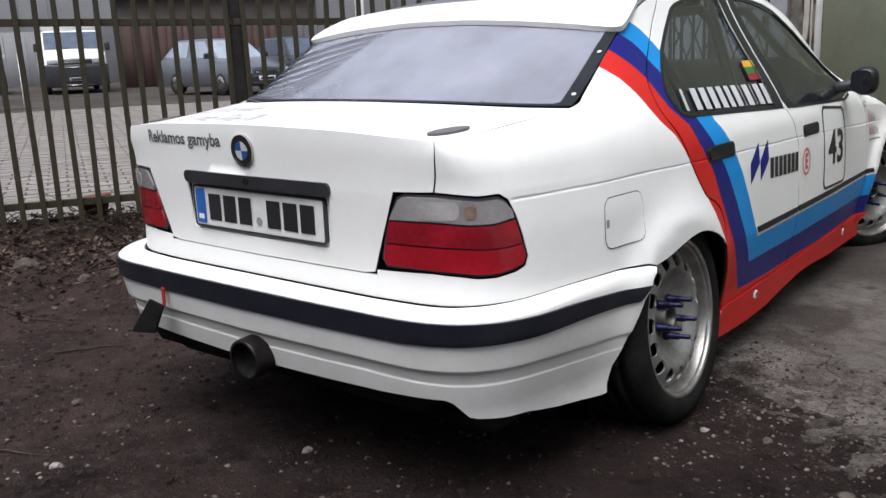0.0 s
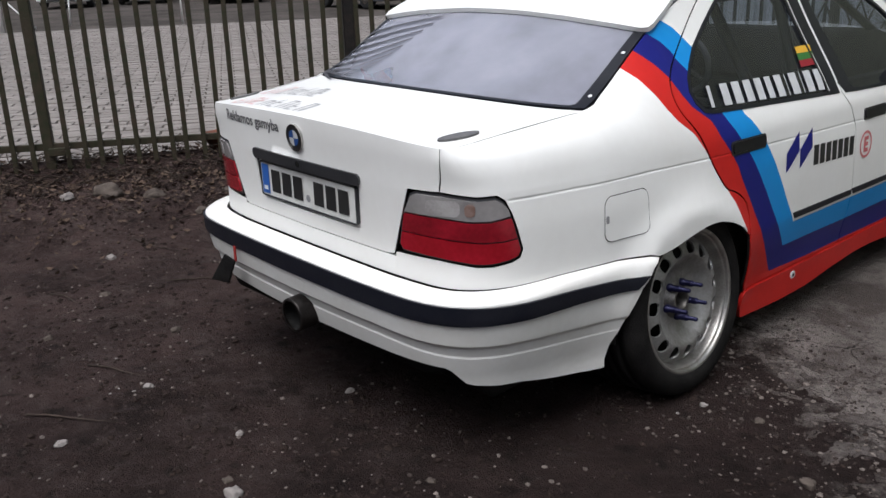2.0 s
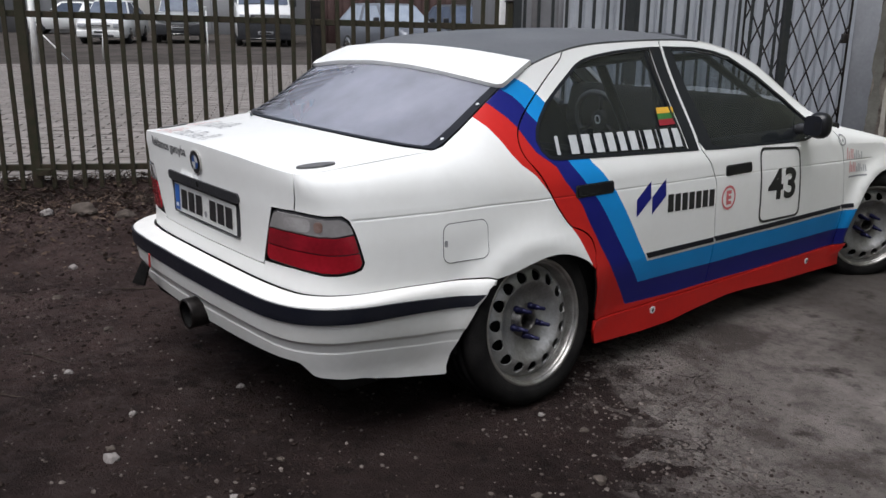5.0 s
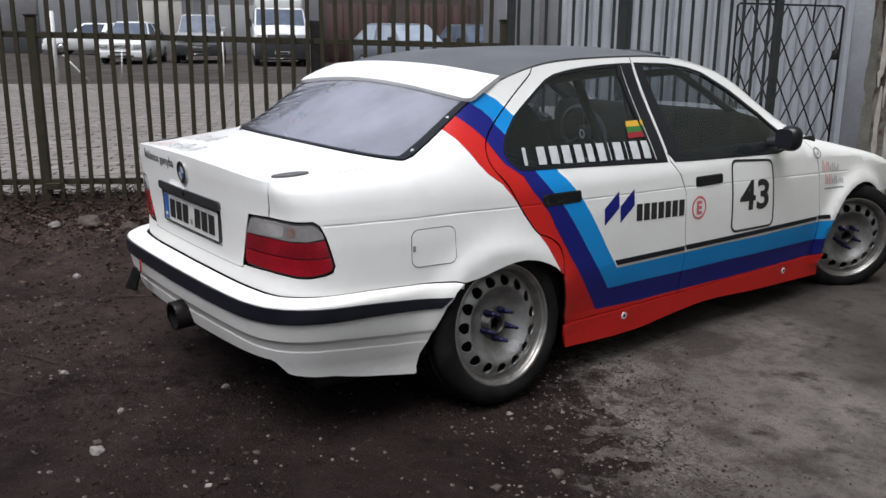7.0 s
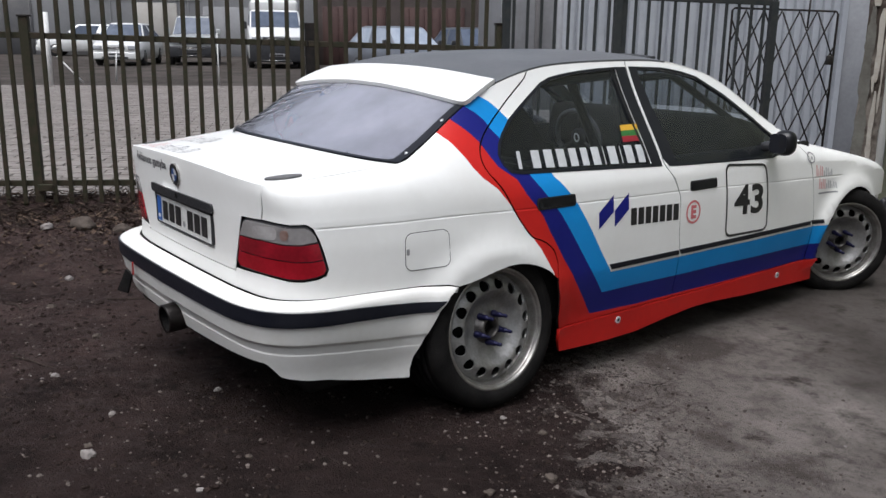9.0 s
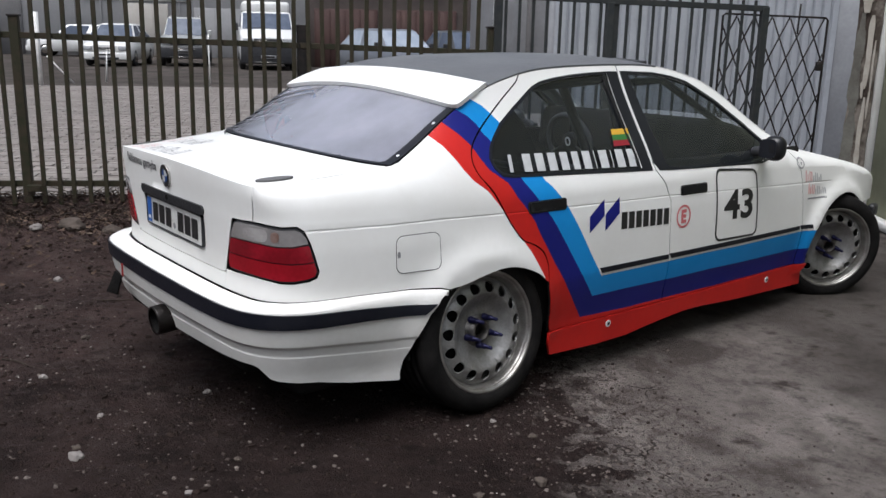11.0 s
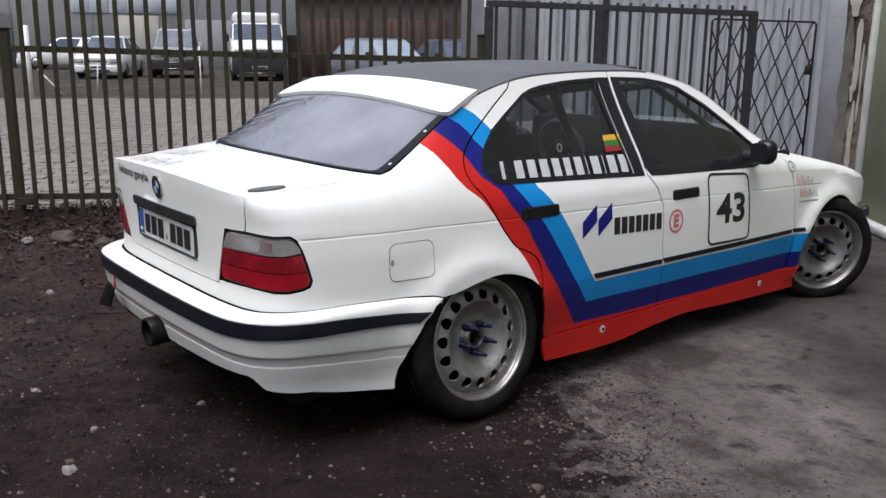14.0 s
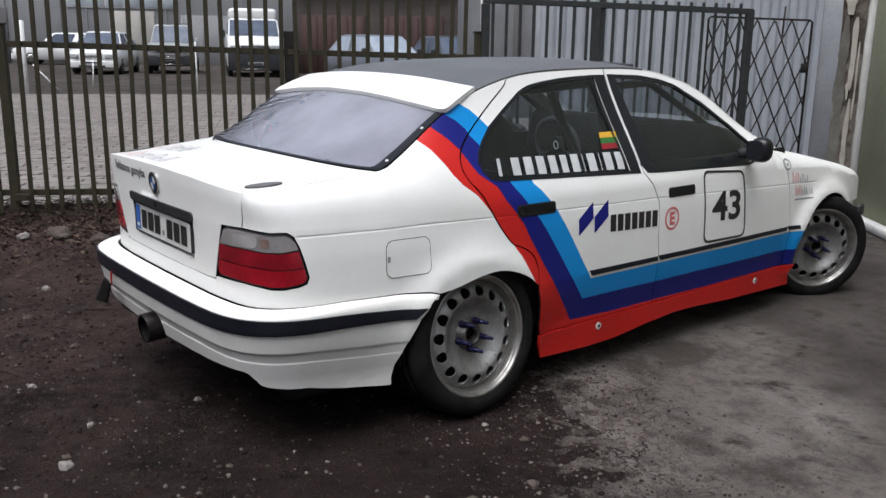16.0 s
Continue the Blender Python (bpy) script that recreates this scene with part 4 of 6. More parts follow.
OUT = pose(0, 0, 0, 0, 90, 0)
wheel(pose(.838, 0.022, .322, 0, 0, 0) @ pose(0, 0, 0, 0, -6, 0) @ OUT)
wheel(pose(-.827, 0.025, .320, 0, 0, 180) @ pose(0, 0, 0, 0, -3.5, 0) @ OUT)
wheel(pose(.815, 2.75, .286, 0, 0, -30) @ pose(0, 0, 0, 0, 4, 0) @ OUT)
wheel(pose(-.80, 2.74, .300, 0, 0, 150) @ pose(0, 0, 0, 0, -2, 0) @ OUT)
for s in (1, -1):
    for y, r in ((.02, .345), (2.75, .375)):
        bm = bmesh.new()
        n = 20
        rows = [[bm.verts.new((s * x, y + r * math.cos(math.pi * k / n), .27 + r * math.sin(math.pi * k / n))) for k in range(n + 1)] for x in (.80, .50)]
        for k in range(n):
            bm.faces.new((rows[0][k], rows[0][k + 1], rows[1][k + 1], rows[1][k]))
        bm.faces.new(rows[1])
        part("wheel_arch_liner", bm, DARK, car)
# ---- underneath, exhaust, tow strap, mirror ----
part("floor_pan", box((1.30, 3.9, .06), pose(0, 1.25, .20), .02), DARK, car)
part("spare_wheel_well", box((1.15, .55, .25), pose(0, -.58, .38), .05, 2), DARK, car)
for s in (1, -1):
    part("sill_box", box((.12, 1.75, .10), pose(s * .70, 1.38, .19), .02), DARK, car)
tip = lathe([(.043, .0), (.0495, .0), (.0505, .006), (.0505, .13), (.036, .17), (.036, .5), (.032, .5), (.032, .17), (.046, .12), (.0465, .006), (.043, 0)], 32)
part("exhaust_pipe", tip, SOOT, car, "sooty round exhaust pipe", m=pose(.030, -.965, .341, 0, 0, 0) @ Matrix.Diagonal((1.12, 1.0, 1.12, 1)) @ pose(0, 0, 0, -90, 0, 0) @ pose(0, 0, 0, 4, 0, 0))
# a dark disc closes the pipe in place of its shaded depth
part("bore_shade", lathe([(0, .035), (.046, .035), (.0465, .008)], 24), DARK, car, "dark disc for the shaded pipe bore", m=pose(.030, -.965, .341, 0, 0, 0) @ Matrix.Diagonal((1.12, 1.0, 1.12, 1)) @ pose(0, 0, 0, -90, 0, 0) @ pose(0, 0, 0, 4, 0, 0))
strap = part("tow_strap", extruded([(-.006, -.004), (.006, -.004), (.008, .048), (-.004, .050)], .004, pose(-.325, -.949, .440, 90, 0, 0)), OLD_STRAP, car, "worn red tow strap")
part("mud_flap", extruded([(-.150, -.103), (-.040, -.092), (.010, -.002), (-.052, .010)], .008, pose(-.330, -.952, .440, 88, 0, 4), .002), RUBBER, strap, "black rubber flap")
mirror = part("door_mirror", sharpen(add_box(bmesh.new(), (.108, .10, .124), pose(.912, 1.82, .93, 0, 0, 12), .046, 4), 70), GLOSS_BLACK, car, "black door mirror")
part("mirror_glass", extruded(rounded(-.040, -.046, .040, .046, .022), .004, pose(.903, 1.772, .93, 90, 0, 12)), FRIT, mirror, "dark mirror pane")
part("mirror_arm", box((.10, .06, .05), pose(.825, 1.85, .905, 0, -8, 0), .018, 2), BLACK, mirror)
mirror2 = part("door_mirror", sharpen(add_box(bmesh.new(), (.17, .10, .125), pose(-.925, 1.82, .935, 0, 0, -12), .045, 4), 70), BLACK, car, "black door mirror")
part("mirror_arm", box((.12, .05, .045), pose(-.82, 1.86, .905, 0, 14, 0), .015, 2), BLACK, mirror2)

part("roof_vent", box((.20, .06, .018), pose(.36, 1.33, 1.328, 4, 3, 0), .006, 2), BLACK, car, "low black roof vent")
# ---- stripped cabin: floor, dash, cage, seats, wheel ----
part("parcel_shelf", box((1.16, .50, .03), pose(0, -.02, .90, 4, 0, 0), .005), DARK, car)
part("rear_bulkhead", box((1.2, .03, .66), pose(0, .22, .57), .005), DARK, car)
part("cabin_floor", box((1.36, 1.95, .03), pose(0, 1.2, .255), .005), DARK, car)
part("dashboard", box((1.26, .40, .26), pose(0, 1.935, .885, -12, 0, 0), .05, 3), DARK, car, "dark dashboard")
part("firewall", box((1.35, .03, .6), pose(0, 2.2, .55), .005), DARK, car)
for s in (1, -1):
    part("door_lining", box((.04, 2.1, .62), pose(s * .752, 1.3, .585, 0, s * -3, 0), .01), DARK, car)
cage = part("roll_cage", tube([(-.66, 1.02, .27), (-.64, 1.02, .85), (-.53, 1.02, 1.19), (-.46, 1.02, 1.255), (.46, 1.02, 1.255), (.53, 1.02, 1.19), (.64, 1.02, .85), (.66, 1.02, .27)], .021), CAGE, car, "dark tubular roll cage")
for s in (1, -1):
    part("cage_bar", tube([(s * .47, 1.02, 1.245), (s * .44, .42, 1.205), (s * .43, .20, 1.06), (s * .42, -.05, .86)], .019), CAGE, cage)
    part("cage_bar", tube([(s * .50, 1.02, 1.225), (s * .51, 1.42, 1.245), (s * .60, 1.98, .95), (s * .64, 2.1, .35)], .019), CAGE, cage)
    part("cage_bar", tube([(s * .64, 1.04, .36), (s * .65, 1.95, .66)], .019), CAGE, cage)
    part("cage_bar", tube([(s * .64, 1.04, .66), (s * .65, 1.95, .36)], .019), CAGE, cage)
part("cage_bar", tube([(-.62, 1.02, .78), (.62, 1.02, .78)], .017), CAGE, cage)
part("cage_bar", tube([(.20, 1.02, 1.25), (.66, 1.02, .50)], .023), CAGE, cage)


def bucket_seat(x):
    """A shell racing seat with a tall back, side bolsters and a headrest."""
    bm = bmesh.new()
    sect = [(1.72, .36, .24, .06), (1.45, .33, .25, .10), (1.28, .34, .25, .12), (1.20, .45, .25, .13), (1.14, .62, .25, .10), (1.09, .80, .27, .10), (1.06, .94, .24, .07), (1.04, 1.02, .15, .08), (1.02, 1.13, .13, .06)]
    rows = []
    for y, z, w, b in sect:
        rows.append([bm.verts.new((x + dx, y + dy, z + dz)) for dx, dy, dz in ((-w, b, b * .5), (-w * .8, .02, 0), (0, 0, 0), (w * .8, .02, 0), (w, b, b * .5))])
    for p, q in zip(rows, rows[1:]):
        for k in range(4):
            bm.faces.new((p[k], p[k + 1], q[k + 1], q[k]))
    bmesh.ops.solidify(bm, geom=list(bm.faces), thickness=.03)
    return bm


part("bucket_seat", bucket_seat(-.36), FABRIC, car, "dark bucket seat")
swheel = part("steering_wheel", tube([(-.34 + .165 * math.cos(a), 1.72 - .045 * math.sin(a), .845 + .158 * math.sin(a)) for a in np.linspace(0, 2 * math.pi, 29)[:-1]], .016, 10, True), SUEDE, car, "black steering wheel with a pale ring in the hub")
for a in (90, 210, 330):
    part("spoke", tube([(-.34, 1.735, .845), (-.34 + .15 * math.cos(radians(a)), 1.72, .845 + .15 * math.sin(radians(a)))], .012), CAGE, swheel)
part("wheel_centre", lathe([(0, .012), (.05, .012), (.055, 0), (.055, -.03)], 24, m=pose(-.34, 1.72, .845, 106, 0, 0)), CAGE, swheel)
part("horn_ring", tube([(-.34 + .017 * math.cos(a), 1.703 - .004 * math.sin(a), .847 + .023 * math.sin(a)) for a in np.linspace(0, 2 * math.pi, 19)[:-1]], .0045, 6, True), LETTER_WHITE, swheel)
part("steering_column", tube([(-.34, 1.74, .845), (-.34, 2.04, .78)], .03), DARK, swheel)

# ---- ground, yard and apron ----
YARD = pose(-3.42, -.56, 0, 0, 0, 61.3)      # x along the fence, y away from the car
YARD_INV = YARD.inverted()


def rise(x, y):
    """The height of the ground: level by the car, a low bank at the fence, the yard a little higher."""
    p = YARD_INV @ Vector((x, y, 0))
    along = min(1, max(0, (3.4 - p.x) / 2.2))
    along = along * along * (3 - 2 * along)
    t = min(1, max(0, (p.y + 1.35) / 1.2))
    bank = .15 * t * t * (3 - 2 * t)
    far = .19 + .007 * max(0, min(p.y, 60)) if p.y > .05 else bank
    if p.y > -.12:
        k = min(1, (p.y + .12) / .3)
        far = bank * (1 - k) + (.165 + .007 * max(0, min(p.y, 60))) * k
    far += .105 * math.exp(-((p.y - .07) / .11) ** 2)
    return far * (along if p.y < 1.2 else along + (1 - along) * min(1, (p.y - 1.2) / 3))


def rough_ground(x, y):
    near = max(0, 1 - max(0, math.hypot(x, y - .5) - 4) / 6)
    v = Vector((x, y, 0))
    apron = min(1, max(0, ((x - .59) * .63 + (y - .66) * .98) * 4 + .5))
    soft = .016 * noise.noise(v * 1.1) + .011 * noise.noise(v * 3.7) + .010 * noise.noise(v * 8) + .010 * max(0, noise.noise(v * 15)) + .006 * noise.noise(v * 27)
    hard = .008 * noise.noise(v * .9) + .003 * noise.noise(v * 5) + .002 * noise.noise(v * 19)
    return rise(x, y) + near * (soft * (1 - apron) + hard * apron) - .006


def spread(lo, hi, fine, out):
    mid = list(np.arange(lo, hi + 1e-6, fine))
    k, left, right = fine, [], []
    a, b = lo, hi
    while k < out:
        k *= 1.22
        a, b = a - k, b + k
        left.append(a), right.append(b)
    return left[::-1] + mid + right


GROUND = bpy.data.materials.new("dirt_and_concrete")
GROUND.use_nodes = True
gn, gl = GROUND.node_tree.nodes, GROUND.node_tree.links


def node(kind, **inputs):
    n = gn.new(kind)
    for k, v in inputs.items():
        n.inputs[k.replace("_", " ")].default_value = v
    return n


def noise_of(vec, scale, detail=6.0, rough=.6):
    n = node("ShaderNodeTexNoise", Scale=scale, Detail=detail, Roughness=rough)
    gl.new(vec, n.inputs["Vector"])
    return n.outputs[0]


def maths(op, a, b=None, c=None):
    n = gn.new("ShaderNodeMath")
    n.operation = op
    for k, v in enumerate((a, b, c)):
        if v is not None:
            gl.new(v, n.inputs[k]) if hasattr(v, "is_linked") else setattr(n.inputs[k], "default_value", v)
    return n.outputs[0]


def ranged(v, a, b, c=0.0, d=1.0):
    n = gn.new("ShaderNodeMapRange")
    gl.new(v, n.inputs[0])
    n.inputs[1].default_value, n.inputs[2].default_value, n.inputs[3].default_value, n.inputs[4].default_value = a, b, c, d
    return n.outputs[0]


def blend(f, a, b):
    n = gn.new("ShaderNodeMix")
    n.data_type = "RGBA"
    gl.new(f, n.inputs[0])
    for k, v in ((6, a), (7, b)):
        if isinstance(v, tuple):
            n.inputs[k].default_value = (*v, 1)
        else:
            gl.new(v, n.inputs[k])
    return n.outputs[2]


gco = gn.new("ShaderNodeTexCoord").outputs["Object"]
gdot = gn.new("ShaderNodeVectorMath")
gdot.operation = "DOT_PRODUCT"
gdot.inputs[1].default_value = (.63, .98, 0)
gl.new(gco, gdot.inputs[0])
gx = gn.new("ShaderNodeSeparateXYZ")
gl.new(gco, gx.inputs[0])
ragged = maths("MULTIPLY_ADD", noise_of(gco, 2.2, 8, .65), 1.3, -.65)
border = maths("ADD", maths("SUBTRACT", gdot.outputs["Value"], 1.02), ragged)
wob = gn.new("ShaderNodeVectorMath")
wob.operation = "MULTIPLY_ADD"
wn3 = node("ShaderNodeTexNoise", Scale=4.0, Detail=6.0)
gl.new(gco, wn3.inputs["Vector"])
gl.new(wn3.outputs["Color"], wob.inputs[0])
wob.inputs[1].default_value = (.5, .5, .5)
gl.new(gco, wob.inputs[2])
chip, joint = node("ShaderNodeTexVoronoi", Scale=11.0), node("ShaderNodeTexVoronoi", Scale=11.0)
joint.feature = "DISTANCE_TO_EDGE"
gl.new(wob.outputs[0], chip.inputs["Vector"]), gl.new(wob.outputs[0], joint.inputs["Vector"])
chip_tone = gn.new("ShaderNodeSeparateColor")
gl.new(chip.outputs["Color"], chip_tone.inputs[0])
# the slab's rim is broken into chips, with soil in the joints between them
slab = ranged(maths("ADD", border, maths("MULTIPLY_ADD", chip_tone.outputs[0], .26, -.13)), -.17, .17)
near_rim = ranged(maths("ABSOLUTE", maths("SUBTRACT", border, .12)), .10, .42, 1.0, 0.0)
joints = maths("MULTIPLY", ranged(joint.outputs["Distance"], .012, .075, 1.0, 0.0), near_rim)
slab = maths("MULTIPLY", slab, maths("MULTIPLY_ADD", joints, -.55, 1.0))
dirt = blend(ranged(noise_of(gco, 1.6, 8, .7), .35, .66), (.0175, .0112, .0100), (.080, .0530, .0480))
dirt = blend(ranged(noise_of(gco, 7, 8, .72), .50, .70), dirt, (.080, .060, .055))
dirt = blend(ranged(noise_of(gco, 9.5, 7, .7), .56, .68), dirt, (.007, .005, .0045))
dirt = blend(ranged(noise_of(gco, 38, 6, .7), .55, .72), dirt, (.090, .066, .057))
dirt = blend(maths("MULTIPLY", ranged(noise_of(gco, 150, 3, .6), .64, .70), ranged(noise_of(gco, 3.1, 4), .45, .6)), dirt, (.11, .098, .09))
# the soil gets darker towards +x, with a ragged border
soil_dark = ranged(maths("ADD", gx.outputs[0], maths("MULTIPLY_ADD", noise_of(gco, 1.2, 7, .65), 2.4, -1.2)), -1.1, .9)
dirt = blend(maths("MULTIPLY", soil_dark, .62), dirt, (.0120, .0078, .0070))
conc = blend(ranged(noise_of(gco, 1.3, 9, .68), .40, .62), (.092, .077, .070), (.390, .348, .322))
conc = blend(ranged(noise_of(gco, 9, 8, .7), .54, .72), conc, (.085, .073, .066))
conc = blend(ranged(noise_of(gco, 2.6, 7, .7), .53, .66), conc, (.052, .041, .036))
conc = blend(ranged(noise_of(gco, 42, 6, .75), .56, .72), conc, (.060, .050, .045))
conc = blend(ranged(noise_of(gco, 90, 4, .6), .60, .70), conc, (.18, .168, .155))
crack = node("ShaderNodeTexVoronoi", Scale=2.3)
crack.feature = "DISTANCE_TO_EDGE"
gl.new(wob.outputs[0], crack.inputs["Vector"])
lines = ranged(crack.outputs["Distance"], .004, .014, 1.0, 0.0)
lines = maths("MULTIPLY", lines, maths("MULTIPLY", ranged(noise_of(gco, 1.1, 2), .50, .58), ranged(border, .5, 1.1, 1.0, 0.0)))
conc = blend(lines, conc, (.02, .017, .015))
# the slab gets darker farther in from its rim, in uneven patches
worn = maths("ADD", border, maths("MULTIPLY_ADD", noise_of(gco, .9, 6, .6), 1.6, -.8))
conc = blend(maths("MULTIPLY", ranged(worn, .55, 1.6), .74), conc, (.052, .045, .041))
gb = gn["Principled BSDF"]
gb.inputs["Specular IOR Level"].default_value = .10
gl.new(blend(slab, dirt, conc), gb.inputs["Base Color"])
gl.new(ranged(noise_of(gco, 3, 6), .35, .65, .75, 1.0), gb.inputs["Roughness"])
gh = maths("ADD", maths("MULTIPLY", noise_of(gco, 34, 8, .75), .6), maths("MULTIPLY", noise_of(gco, 130, 4, .6), .35))
gbump = node("ShaderNodeBump", Strength=1.0, Distance=.05)
gl.new(gh, gbump.inputs["Height"])
gl.new(gbump.outputs[0], gb.inputs["Normal"])

gxs, gys = spread(-3.6, 3.0, .03, 60), spread(-2.3, 2.6, .03, 60)
verts = [(x, y, rough_ground(x, y)) for y in gys for x in gxs]
w = len(gxs)
faces = [(j * w + i, j * w + i + 1, j * w + w + i + 1, j * w + w + i) for j in range(len(gys) - 1) for i in range(w - 1)]
me = bpy.data.meshes.new("ground")
me.from_pydata(verts, [], faces)
me.materials.append(GROUND)
me.shade_smooth()
tagged(new("ground", me), "dark brown dirt with a worn grey concrete apron", "ground", kind="structure")

# ---- stones, pebbles, litter ----
STONE = material("grey_stone", (.055, .044, .037), .9, spec=.2, second=(.105, .086, .073), scale=14, amount=.3, bump=.5, bump_scale=40)
PALE_STONE = material("pale_stone", (.24, .22, .205), .85, spec=.2, second=(.19, .17, .16), scale=22, bump=.4, bump_scale=60)
PEBBLES = material("mixed_pebbles", (.030, .024, .021), .9, spec=.15, second=(.11, .092, .082), scale=9, amount=.1, bump=.4, bump_scale=90)
# each pebble has a tone of its own, most of them close to the soil
en, el = PEBBLES.node_tree.nodes, PEBBLES.node_tree.links
geo, curve, tone = en.new("ShaderNodeNewGeometry"), en.new("ShaderNodeMath"), en.new("ShaderNodeMix")
curve.operation = "POWER"
curve.inputs[1].default_value = 2.3
tone.data_type = "RGBA"
tone.inputs[6].default_value, tone.inputs[7].default_value = (.026, .018, .0155, 1), (.175, .148, .132, 1)
el.new(geo.outputs["Random Per Island"], curve.inputs[0]), el.new(curve.outputs[0], tone.inputs[0])
el.new(tone.outputs[2], en["Principled BSDF"].inputs["Base Color"])
CLOD = material("soil_clods", (.034, .0235, .0200), .95, spec=.1, second=(.016, .011, .0095), scale=12, amount=.2, bump=.6, bump_scale=120)
LEAF = material("dead_leaves", (.045, .029, .021), .9, spec=.15, second=(.115, .080, .060), scale=7, amount=.4)
TWIG = material("dry_twig", (.062, .047, .038), .85, spec=.15, second=(.026, .020, .016), scale=20, bump=.4, bump_scale=80)


def stone_mesh(r, seed, flat=.6, sub=3):
    bm = bmesh.new()
    bmesh.ops.create_icosphere(bm, subdivisions=sub, radius=1)
    for v in bm.verts:
        q = v.co.normalized()
        k = 1 + .42 * noise.noise(q * 1.3 + Vector((seed, 0, 0))) + .20 * noise.noise(q * 3.2 + Vector((0, seed, 0))) + .06 * noise.noise(q * 9 + Vector((0, 0, seed)))
        v.co = Vector((q.x * r * k * 1.15, q.y * r * k * .9, q.z * r * k * flat))
    return bm


for k, (x, y, r, mt, lb) in enumerate((
        (.28, -1.352, .024, PALE_STONE, "pale stone chip lying on dirt"), (.20, -1.325, .014, STONE, "small grey stone on dirt"), (.015, -1.181, .013, PALE_STONE, "small pale stone on dirt"),
        (-.495, -1.248, .016, PALE_STONE, "small pale stone on dirt"), (-.328, -1.608, .017, PALE_STONE, "small pale stone on dirt"), (1.362, -.205, .020, STONE, "grey stone on dirt"), (.022, -.76, .014, PALE_STONE, "small pale stone on dirt"),
        (1.10, .02, .016, STONE, "grey stone on the apron edge"), (.93, -.02, .012, PALE_STONE, "small pale stone by the tyre"), (1.30, -.42, .015, STONE, "grey stone on dirt"), (-.9, -.95, .02, STONE, "grey stone on dirt"),
        (-2.85, -.41, .080, STONE, "large grey rock by the fence"), (-2.66, -.22, .055, STONE, "rounded grey rock by the fence"), (-2.98, -.62, .04, PALE_STONE, "pale stone by the fence"), (-2.42, .16, .045, STONE, "grey stone by the fence"),
        (-2.30, -.10, .035, STONE, "grey stone by the fence"), (-2.05, -.75, .028, PALE_STONE, "pale stone on dirt"), (-1.55, -.98, .022, STONE, "grey stone on dirt"), (-1.2, -1.35, .018, STONE, "grey stone on dirt"), (.62, -.92, .013, STONE, "small stone on dirt"), (.75, -1.15, .012, PALE_STONE, "small pale stone on dirt"))):
    ob = part("stone", stone_mesh(r, k * 3.1, .62), mt, m=pose(x, y, rough_ground(x, y) + r * .18, 0, 0, 67 * k))
    tagged(ob, lb, "stone", "loose stones")

rng = random.Random(5)
proto = []
for k in range(5):
    bm = stone_mesh(1, 40 + k, .6, 1)
    bm.verts.ensure_lookup_table()
    bm.verts.index_update()
    proto.append(([v.co.copy() for v in bm.verts], [[v.index for v in f.verts] for f in bm.faces]))
    bm.free()


def scatter(name, count, where, sizes, mat, label, category, flat=1.0):
    vs, fs = [], []
    for _ in range(count):
        x, y = where()
        r = sizes[0] * (sizes[1] / sizes[0]) ** (rng.random() ** 2.2)
        pv, pf = rng.choice(proto)
        turn = Euler((rng.uniform(-.4, .4), rng.uniform(-.4, .4), rng.uniform(0, 6.28))).to_matrix()
        base = len(vs)
        o = Vector((x, y, rough_ground(x, y) + r * .15))
        vs += [tuple(o + turn @ (p * r)) for p in pv]
        fs += [[base + i for i in f] for f in pf]
    me = bpy.data.meshes.new(name)
    me.from_pydata(vs, [], fs)
    me.materials.append(mat)
    return tagged(new(name, me), label, category, kind="stuff")


def on_dirt():
    while True:
        x, y = rng.uniform(-3.4, 2.6), rng.uniform(-2.3, 1.6)
        if noise.noise(Vector((x * 1.3, y * 1.3, 3))) + rng.uniform(-.5, .5) > -.1:
            return x, y


def on_soil():
    while True:
        x, y = on_dirt()
        if (x - .59) * .63 + (y - .66) * .98 < -.12 + rng.gauss(0, .10):
            return x, y


def on_edge():
    t = rng.random()
    return .45 + 1.9 * t + rng.gauss(0, .26), .72 - 1.2 * t + rng.gauss(0, .26)


scatter("gravel", 7000, on_soil, (.0022, .010), PEBBLES, "fine mixed gravel lying on dirt", "gravel")
scatter("gravel", 3800, on_edge, (.0022, .0095), PEBBLES, "grey gravel along the apron edge", "gravel")
scatter("soil_clods", 8000, on_soil, (.003, .015), CLOD, "crumbs and clods of dark soil", "soil")
scatter("gravel", 260, on_dirt, (.002, .008), PALE_STONE, "scattered pale chips on dirt", "gravel")

vs, fs = [], []
for _ in range(9000):
    s_, n_ = rng.uniform(-3.5, 4.2), -abs(rng.gauss(0, .55)) + .18
    p = YARD @ Vector((s_, n_, 0))
    size = rng.uniform(.006, .022)
    o = Vector((p.x, p.y, rough_ground(p.x, p.y) + rng.uniform(.002, .03)))
    turn = Euler((rng.uniform(-.7, .7), rng.uniform(-.7, .7), rng.uniform(0, 6.28))).to_matrix()
    base = len(vs)
    vs += [tuple(o + turn @ Vector(q) * size) for q in ((-1, 0, .1), (-.3, -.5, -.1), (.5, -.45, 0), (1.1, 0, .25), (.5, .45, 0), (-.3, .5, -.1), (0, 0, -.2))]
    fs += [(base + a, base + b, base + 6) for a, b in ((0, 1), (1, 2), (2, 3), (3, 4), (4, 5), (5, 0))]
me = bpy.data.meshes.new("leaf_litter")
me.from_pydata(vs, [], fs)
me.materials.append(LEAF)
tagged(new("leaf_litter", me), "brown dead leaves along the fence", "leaves", kind="stuff")
